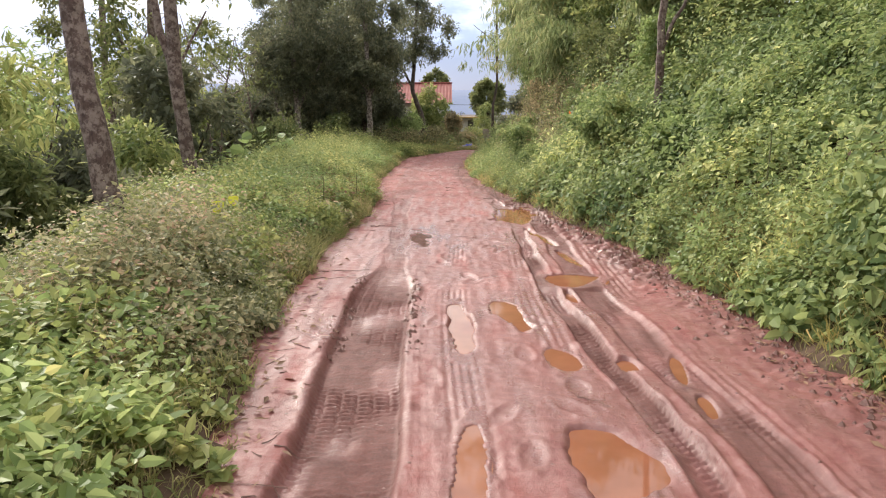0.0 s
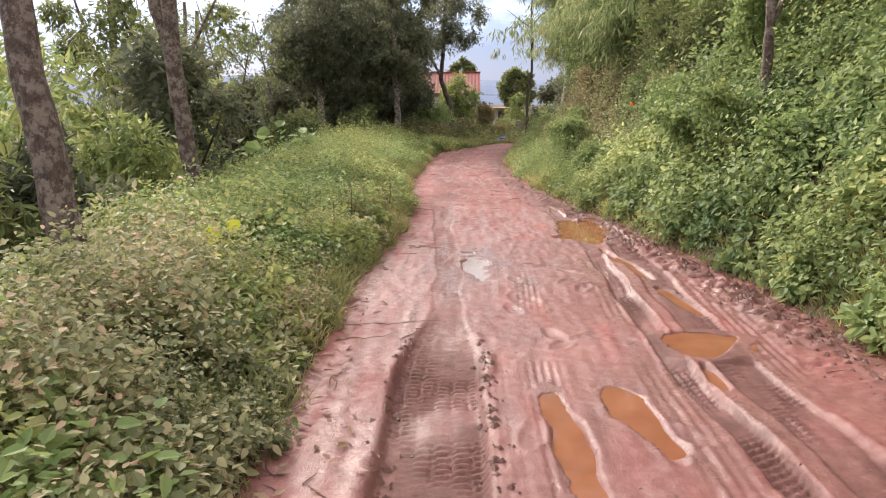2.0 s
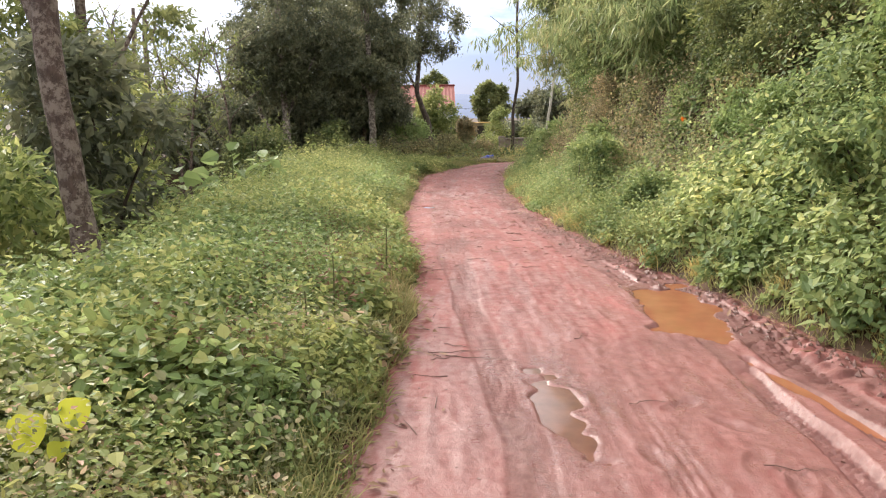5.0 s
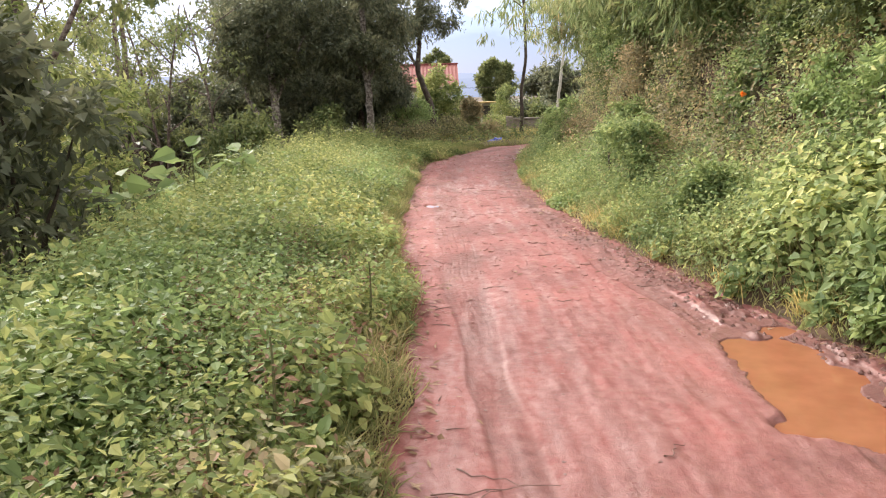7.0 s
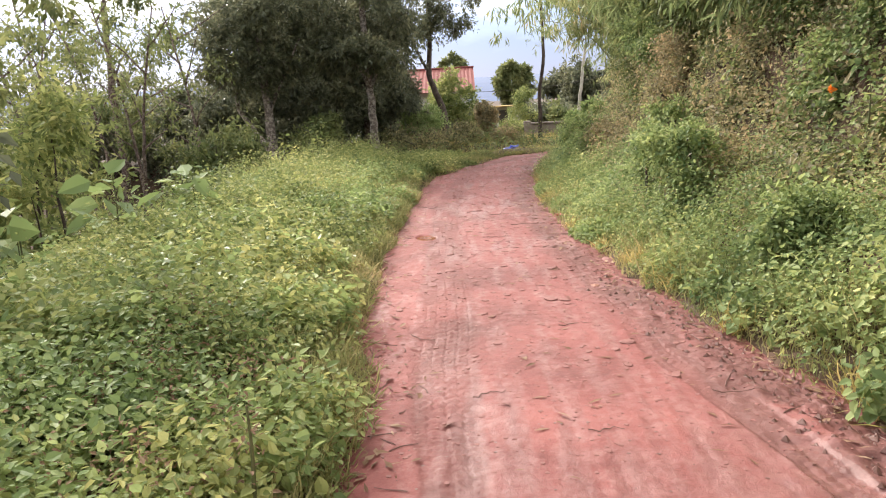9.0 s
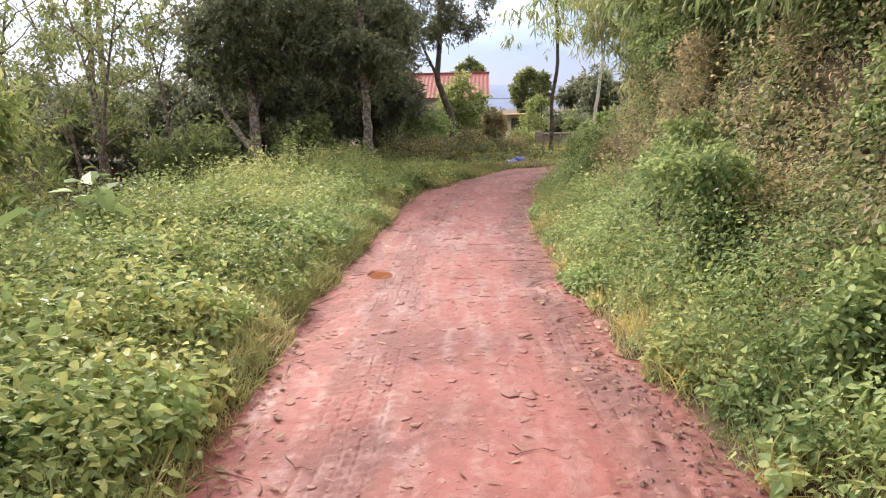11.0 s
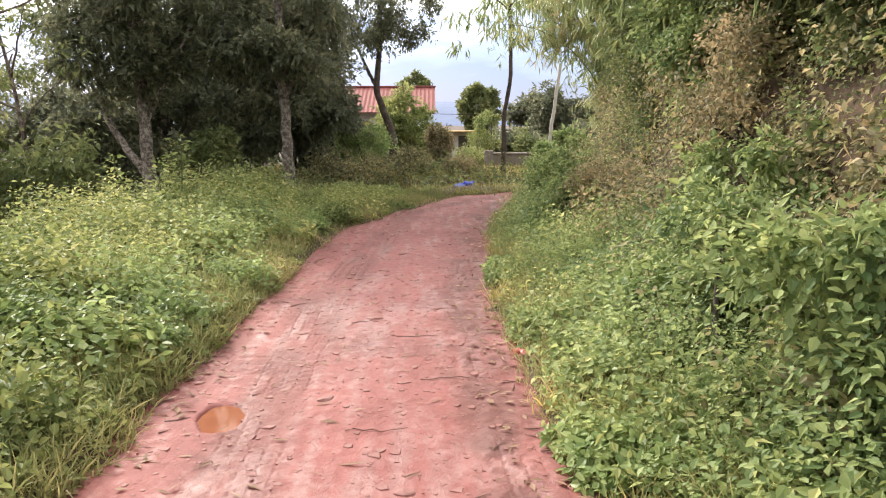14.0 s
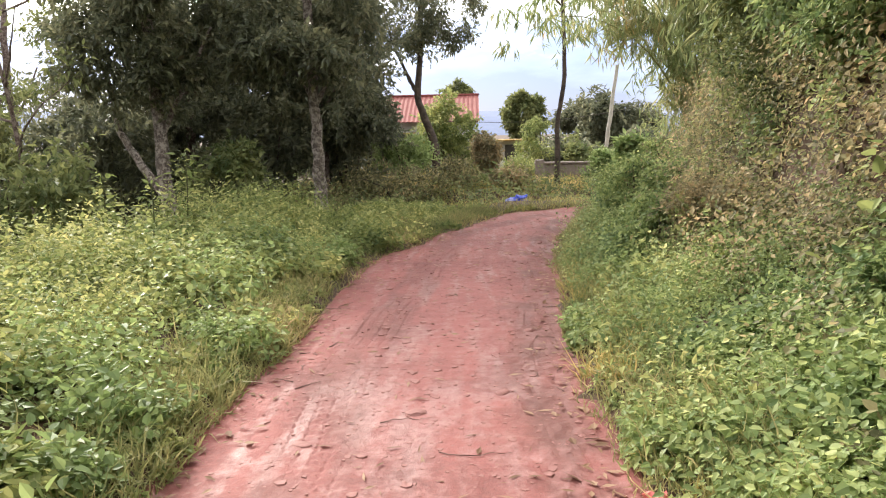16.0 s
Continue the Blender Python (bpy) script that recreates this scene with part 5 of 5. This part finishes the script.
for k, (x, y, hh, ww) in enumerate(((-4, 52, 2.4, 3), (-8, 50, 3.4, 4), (3.3, 47, 1.9, 2.4), (4.6, 46, 1.8, 2.6), (6.8, 45, 2.0, 2.8), (-1.6, 47, 1.8, 2.4), (-3.2, 44, 2.0, 2.6), (5.2, 57, 2.6, 3.4), (1.2, 60, 2.6, 3.2), (9.5, 56, 3.0, 4.5), (-12, 48, 4.2, 5), (5, 52, 2.0, 3), (8.5, 50, 2.2, 4), (12, 46, 3.5, 5), (-1, 53, 1.6, 2.4), (3, 55, 1.8, 2.4), (-17, 46, 5, 6), (7.5, 40, 1.4, 2.4), (10, 36, 3.0, 4), (-0.6, 45.5, 1.7, 1.8))):
    bush(x, y, hh, ww, (TREE, DARK, DARK)[k % 3], 0.19, 0.55, 18, 20, 11, "green hedge bush in front of houses", False, -0.1, "hedge bushes at the far end")

# hills against the sky
hx = np.linspace(-2600, 2600, 220)
ridge = 20 + 50 * hash_noise(hx, hx * 0, 700, 51) + 26 * hash_noise(hx, hx * 0, 190, 52) + 9 * hash_noise(hx, hx * 0, 60, 53)
HX = np.stack([hx, hx, hx, hx])
HY = np.stack([np.full_like(hx, 1500), np.full_like(hx, 1750), np.full_like(hx, 2000), np.full_like(hx, 2300)])
HZ = np.stack([0 * ridge - 5, ridge * 0.6, ridge, ridge * 0 - 5])
# the blue in this colour stands in for the haze of distance
HILL = rough_material("hazed_far_forest", [(0.3, (0.10, 0.13, 0.22)), (0.7, (0.13, 0.165, 0.27))], 0.02, 1.0, 0.2, 1.0)
tagged(new("backdrop", grid_mesh("backdrop", HX, HY, HZ, HILL)), "wooded hills far off, coloured blue for haze", "hills", "", "structure")

# ---- small things ----
# blue plastic bag at the lane's end
BLUE = rough_material("blue_plastic", [(0.3, (0.02, 0.04, 0.42)), (0.7, (0.05, 0.10, 0.62))], 8.0, 0.35, 0.4, 0.02)
bm = bmesh.new()
bmesh.ops.create_icosphere(bm, subdivisions=3, radius=0.24)
for v in bm.verts:
    q = v.co.copy()
    v.co = Vector((q.x * 1.25, q.y * 0.9, max(-0.03, q.z * 0.75))) * (0.75 + 0.6 * noise.noise(q * 7))
me = bpy.data.meshes.new("plastic_bag")
bm.to_mesh(me)
bm.free()
me.materials.append(BLUE)
bag = new("plastic_bag", me)
bag.location = (0.84, 30.5, gz(0.84, 30.5) + 0.12)
tagged(bag, "crumpled blue plastic bag lying in grass", "bag")


def sheet_of_stones(n, y0, y1, size0, size1):
    """Small flat angular stones pressed into the lane."""
    y = rng.uniform(y0, y1, n)
    x = left_edge(y) + (right_edge(y) - left_edge(y)) * rng.uniform(0.04, 0.97, n)
    r = rng.uniform(size0, size1, n) ** 1.0
    z = lane(x, y)[0]
    ang = np.linspace(0, 2 * np.pi, 6, endpoint=False)[None] + rng.uniform(0, 6, n)[:, None]
    rr = r[:, None] * rng.uniform(0.6, 1.15, (n, 6)) * np.array([1.0, 0.8, 1.0, 0.75, 1.0, 0.85])
    lo = np.stack([x[:, None] + rr * np.cos(ang), y[:, None] + rr * np.sin(ang), np.repeat(z[:, None] - 0.01, 6, 1)], -1)
    hi = np.stack([x[:, None] + 0.75 * rr * np.cos(ang), y[:, None] + 0.75 * rr * np.sin(ang), z[:, None] + 0.13 * r[:, None] * rng.uniform(0.5, 1.3, (n, 6))], -1)
    v = np.concatenate([lo, hi], 1).reshape(-1, 3)
    o = np.arange(n)[:, None] * 12
    f = [o + np.array([[k, (k + 1) % 6, (k + 1) % 6 + 6, k + 6]]) for k in range(6)]
    f += [o + np.array([[6, 7, 8, 9]]), o + np.array([[6, 9, 10, 11]])]
    return v, np.concatenate(f)


layer("gravel", STONE, "small pale pinkish stones pressed into the lane", "gravel", [sheet_of_stones(4400, 11.5, 26.0, 0.006, 0.020), sheet_of_stones(420, 12.5, 28.0, 0.018, 0.045)])
layer("mud_clods", CLOD, "crumbled dark wet mud clods on the lane", "mud", [sheet_of_stones(900, 2.0, 12.0, 0.005, 0.015)])
# crumbled mud along the foot of the bank and the rut's lips
for name, n, fx, y0, y1 in (("rut_clods", 260, rut_left, 4.3, 6.3), ("bank_clods", 2300, right_edge, 2.4, 15.0)):
    y = rng.uniform(y0, y1, n)
    off = rng.choice([-0.22, 0.24], n) + rng.normal(0, 0.03, n) if name == "rut_clods" else -np.abs(rng.normal(0.08, 0.16, n))
    x = fx(y) + off
    z = lane(x, y)[0]
    c = np.stack([x, y, z], -1)
    r = (0.004 + 0.024 * rng.uniform(0, 1, n) ** 2.5) * np.where(y > 12, 0.7, 1.0)
    octa = np.array([(1, 0, 0), (0, 1, 0), (-1, 0, 0), (0, -1, 0), (0, 0, 0.9), (0, 0, -0.6)], float)
    v = (c[:, None] + octa[None] * r[:, None, None] * rng.uniform(0.6, 1.3, (n, 6, 1))).reshape(-1, 3)
    o = np.arange(n)[:, None] * 6
    f = np.concatenate([o + np.array([q]) for q in ((0, 1, 4), (1, 2, 4), (2, 3, 4), (3, 0, 4), (1, 0, 5), (2, 1, 5), (3, 2, 5), (0, 3, 5))])
    layer(name, CLOD, "crumbled wet red mud thrown up by tyres", "mud", [(v, f)])

# fallen leaves and straw along the edges
y = rng.uniform(1.5, 29, 2600)
sd = rng.integers(0, 2, 2600)
off = np.abs(rng.normal(0, 0.14, 2600)) - 0.06
x = np.where(sd == 0, left_edge(y) + off, right_edge(y) - off)
z = lane(x, y)[0]
b = np.stack([x, y, z + 0.012], -1)
way = rng.normal(0, 1, (2600, 3)) * np.array([1, 1, 0.12])
L = rng.uniform(0.03, 0.085, 2600)
layer("leaf_litter", DRY, "brown fallen leaves and straw along the lane's edges", "leaf litter", [leaf_mesh(b, way, UP + rng.normal(0, 0.25, (2600, 3)), L, L * rng.uniform(0.12, 0.5, 2600), 0.05, 0.1)])

# pale fallen bamboo leaves on the drier stretch
y = rng.uniform(11.5, 27, 420)
x = left_edge(y) + (right_edge(y) - left_edge(y)) * rng.uniform(0.05, 0.95, 420)
b = np.stack([x, y, lane(x, y)[0] + 0.007], -1)
L = rng.uniform(0.03, 0.11, 420)
layer("fallen_leaves", DRY, "pale dry bamboo leaves scattered on the lane", "leaf litter", [leaf_mesh(b, rng.normal(0, 1, (420, 3)) * np.array([1, 0.6, 0.04]), UP + rng.normal(0, 0.2, (420, 3)), L, L * rng.uniform(0.1, 0.3, 420), 0.03, 0.1)])

# broken stalks and straw along the lane's edges
pieces = []
for k in range(150):
    y = rng.uniform(2.0, 22.0)
    off = abs(rng.normal(0.05, 0.16)) - 0.03
    x = float(left_edge(np.array([y]))[0]) + off if rng.uniform() < 0.55 else float(right_edge(np.array([y]))[0]) - off
    L, turn = rng.uniform(0.04, 0.2), rng.uniform(0, 3.1)
    t = np.linspace(-0.5, 0.5, 5)
    bow = rng.normal(0, 0.06) * L * np.cos(t * 3)
    px, py = x + L * t * math.cos(turn) - bow * math.sin(turn), y + L * t * math.sin(turn) + bow * math.cos(turn)
    pieces.append(tube(np.stack([px, py, np.maximum(lane(px, py)[0], float(lane(np.array([x]), np.array([y]))[0][0])) + 0.004], -1), np.linspace(0.0035, 0.0015, 5), 4))
layer("stalk_litter", TWIG, "broken brown stalks and straw along the lane's edges", "litter", pieces)

# twigs lying on the lane: x, y, length, turn in degrees
for x, y, L, turn in ((-0.75, 6.62, 0.55, 8), (-0.66, 6.45, 0.35, 60), (-0.95, 6.3, 0.4, 25), (0.72, 3.5, 0.2, -50), (-0.98, 3.5, 0.35, -20), (-1.02, 4.3, 0.3, 15), (-0.95, 2.9, 0.3, 40),
                      (0.06, 9.6, 0.16, 45), (-0.70, 9.35, 0.5, 5), (-0.62, 9.2, 0.45, -15), (-0.80, 9.25, 0.3, 35), (-0.72, 9.45, 0.3, -30), (0.2, 8.5, 0.22, 10),
                      (0.1, 13.5, 0.22, 10), (-0.5, 12.4, 0.18, 20), (0.0, 11.9, 0.16, 0), (0.75, 12.3, 0.3, -10), (-0.1, 18.45, 0.32, 0), (-0.25, 16.9, 0.3, 5), (0.15, 17.6, 0.4, 3),
                      (-0.45, 18.9, 0.25, 12), (0.3, 16.2, 0.12, 70), (-0.9, 13.4, 0.2, -35), (0.6, 7.7, 0.28, -12)):
    t = np.linspace(-0.5, 0.5, 8)
    c, sn = math.cos(radians(turn)), math.sin(radians(turn))
    px = x + L * t * c - (0.016 * np.sin(t * 7 + x * 9) + 0.012 * np.sin(t * 19 + y * 5)) * sn
    py = y + L * t * sn + (0.016 * np.sin(t * 7 + x * 9) + 0.012 * np.sin(t * 19 + y * 5)) * c
    pz = lane(px, py)[0]
    ob = new("twig", mesh_from("twig", *tube(np.stack([px, py, np.maximum(pz, pz.mean()) + 0.006], -1), np.linspace(0.0034, 0.0014, 8), 6), TWIG, True))
    tagged(ob, "thin dark broken twig lying in mud", "twig", "twigs on the lane")

# larger flat stones
def flat_stone(x, y, r, label, mat=STONE, name="stone"):
    bm = bmesh.new()
    bmesh.ops.create_icosphere(bm, subdivisions=2, radius=1.0)
    for v in bm.verts:
        k = 1 + 0.35 * noise.noise(v.co * 1.7 + Vector((x * 9, y * 5, 0)))
        v.co = Vector((v.co.x * r * k, v.co.y * r * 0.7 * k, v.co.z * r * 0.2 * k))
    me = bpy.data.meshes.new(name)
    bm.to_mesh(me)
    bm.free()
    me.materials.append(mat)
    ob = new(name, me)
    ob.location = (x, y, float(lane(np.array([x]), np.array([y]))[0][0]) + r * 0.04)
    ob.rotation_euler = (0, 0, x * 7 + y)
    return tagged(ob, label, "stone", "loose stones on the lane")


for x, y, r in ((0.15, 15.2, 0.055), (0.71, 15.5, 0.10), (0.02, 14.2, 0.07), (0.12, 14.15, 0.05), (-0.75, 15.3, 0.06), (0.35, 13.1, 0.05), (-0.55, 17.3, 0.05), (-0.9, 18.6, 0.05), (0.05, 19.3, 0.05), (-0.4, 19.0, 0.06), (-0.75, 16.0, 0.05), (0.3, 20.6, 0.06), (-0.3, 21.8, 0.06), (-0.1, 16.3, 0.045)):
    flat_stone(x, y, r, "flat pale pinkish stone on dry clay")
TILE = rough_material("broken_tile", [(0.3, (0.27, 0.12, 0.085)), (0.7, (0.36, 0.17, 0.12))], 12.0, 0.75, 0.4, 0.01)
flat_stone(0.42, 14.6, 0.045, "orange-brown chip of broken tile", TILE, "tile_chip")
PINK = rough_material("pink_rubble", [(0.3, (0.30, 0.13, 0.10)), (0.7, (0.42, 0.22, 0.17))], 8.0, 0.8, 0.4, 0.01)
flat_stone(2.16, 3.8, 0.09, "broken piece of pinkish brick rubble", PINK, "rubble")
WRAP = rough_material("red_wrapper", [(0.3, (0.62, 0.10, 0.10)), (0.7, (0.75, 0.30, 0.28))], 20.0, 0.4, 0.4, 0.01)
for x, y, lab, mat in ((0.57, 18.0, "crumpled pinkish red wrapper by the grass", WRAP), (0.98, 20.3, "crumpled pale paper litter in grass", PLASTER), (-0.05, 29.2, "crumpled pale paper litter by the lane", PLASTER)):
    v = np.stack([*np.meshgrid(np.linspace(-0.05, 0.05, 6), np.linspace(-0.035, 0.035, 5))], -1).reshape(-1, 2)
    zz = 0.02 + 0.018 * np.sin(v[:, 0] * 90) * np.cos(v[:, 1] * 70) + 0.01 * rng.normal(0, 1, len(v)) * 0.4
    i, j = np.meshgrid(np.arange(4), np.arange(5), indexing="ij")
    f = np.stack([i * 6 + j, i * 6 + j + 1, (i + 1) * 6 + j + 1, (i + 1) * 6 + j], -1).reshape(-1, 4)
    ob = new("wrapper", mesh_from("wrapper", np.concatenate([v, zz[:, None]], 1), f, mat))
    ob.location = (x, y, max(gz(x, y), float(lane(np.array([x]), np.array([y]))[0][0])) + 0.01)
    tagged(ob, lab, "litter")


def single_plant(name, x, y, height, n, leaf, ratio, mat, label, lean=0.15, spread=0.3, pitch=0.1, stem_mat=None):
    z = gz(x, y)
    ob = thing(name, x, y, z, label, "plant")
    t = np.linspace(0, 1, 8)
    part("stem", mesh_from("stem", *tube(np.stack([0.06 * height * np.sin(t * 2), 0 * t, height * t - 0.03], -1), np.linspace(0.012, 0.004, 8), 6), stem_mat or STEM, True), ob)
    v, f = herbs(np.zeros((1, 3)), UP, np.array([height]), n, leaf, ratio, spread, True, 0.05, pitch)
    part("foliage", mesh_from("foliage", v, f, mat), ob)
    return ob


plant = thing("yellow_leaf_plant", -2.06, 7.0, gz(-2.06, 7.0), "small plant with large round yellow-green leaves", "plant")
part("stem", mesh_from("stem", *tube([(0, 0, -0.03), (0.02, 0, 0.2), (0.03, 0, 0.42)], [0.008, 0.007, 0.004], 6), STEM, True), plant)
for ox, oz, r, tip in ((-0.06, 0.37, 0.062, 0.4), (0.09, 0.43, 0.05, 0.3), (0.03, 0.31, 0.035, 0.9)):
    a = np.linspace(0, 2 * np.pi, 15)[:-1]
    rim = np.stack([r * np.cos(a), r * np.sin(a) * np.sin(tip) - 0.03, oz + r * np.sin(a) * np.cos(tip) + 0.012 * np.cos(2 * a)], -1) + np.array([ox, 0, 0])
    hub = np.array([[ox, -0.03, oz - 0.012]])
    k = np.arange(14)
    part("leaf", mesh_from("leaf", np.concatenate([rim, hub]), np.stack([k, (k + 1) % 14, np.full(14, 14)], -1), YELLOW, True), plant)
    part("stalk", mesh_from("stalk", *tube([(0.02, 0, oz - 0.12), (ox * 0.6, -0.01, oz - 0.04), (ox, -0.03, oz - 0.012)], [0.004, 0.003, 0.003], 5), STEM), plant)
single_plant("withered_weed", -1.58, 9.5, 0.55, 60, 0.035, 0.4, DRY, "tall withered reddish-brown weed in grass", spread=0.15)
single_plant("withered_weed", -1.65, 8.9, 0.45, 45, 0.035, 0.4, DRY, "withered reddish-brown weed in green herbs", spread=0.15)
single_plant("withered_weed", -1.35, 11.1, 0.5, 70, 0.035, 0.4, DRY, "bushy withered brown weed in grass", spread=0.25)
for x, y, h in ((-3.9, 15.7, 0.9), (-4.3, 16.6, 1.0), (-3.7, 17.2, 0.8), (-4.6, 15.2, 1.0), (-4.2, 14.6, 0.9)):
    single_plant("broad_leaf_plant", x, y, h, 22, 0.30, 0.7, BRIGHT, "plant with very broad light green leaves", spread=0.55)
for x, y, h in ((-3.5, 24.0, 1.2), (-3.9, 25.0, 1.4), (-4.2, 26.2, 1.5), (-3.6, 26.6, 1.2), (-3.3, 22.6, 0.9), (-4.6, 24.6, 1.5), (-4.0, 23.0, 1.1)):
    single_plant("tall_weed", x, y, h, 70, 0.13, 0.4, HERB, "tall leafy green weed on the verge", spread=0.22)
for x, y, h in ((1.75, 16.6, 0.7), (2.0, 19.2, 0.7), (1.7, 21.5, 0.6), (2.35, 14.4, 0.7), (2.3, 8.6, 0.6), (2.6, 6.2, 0.7), (2.8, 4.6, 0.7)):
    single_plant("bank_plant", x, y, h, 34, 0.11, 0.6, HERB, "broad-leaved dark green plant on the bank", spread=0.45)


# an orange flower on the bank
PETAL = leaf_material("orange_petal", [(0.1, (0.70, 0.22, 0.02)), (0.9, (0.85, 0.36, 0.04))], 0.5, 0.4, gain=1.0)
flower = thing("flower", 2.45, 15.1, 1.40, "small orange flower in the bank's creeper", "flower")
n = 8
az = np.arange(n) * 2 * np.pi / n
v, f = leaf_mesh(np.zeros((n, 3)), np.stack([np.cos(az) * 0.7 - 0.3, np.sin(az) * 0.3 - 0.4, np.sin(az)], -1), np.tile([[-0.5, -0.8, 0.2]], (n, 1)), np.full(n, 0.045), np.full(n, 0.03), 0.1, 0.1, True)
part("petals", mesh_from("petals", v, f, PETAL), flower)
part("stem", mesh_from("stem", *tube([(0, 0, 0), (0.15, 0.05, -0.1), (0.35, 0.1, -0.25)], [0.005, 0.005, 0.006], 5), STEM), flower)

# a drooping wire between the houses
t = np.linspace(0, 1, 24)
wire = np.stack([-2.0 + 14 * t, 52 - 4 * t, 2.1 + 1.6 * t - 0.8 * np.sin(np.pi * t)], -1)
tagged(new("wire", mesh_from("wire", *tube(wire, np.full(24, 0.012), 5), SHADE)), "thin dark wire sagging between distant poles", "wire")
for x, y, z in ((-2.0, 52.0, 2.1), (12.0, 48.0, 3.7)):
    b = gz(x, y)
    pole = new("utility_pole", mesh_from("utility_pole", *tube([(x, y, b), (x, y, (b + z) / 2), (x, y, z + 0.15), (x, y, z + 0.16)], [0.07, 0.06, 0.05, 0.001], 8), BARK_DARK, True))
    tagged(pole, "thin dark wooden pole carrying a wire", "pole")
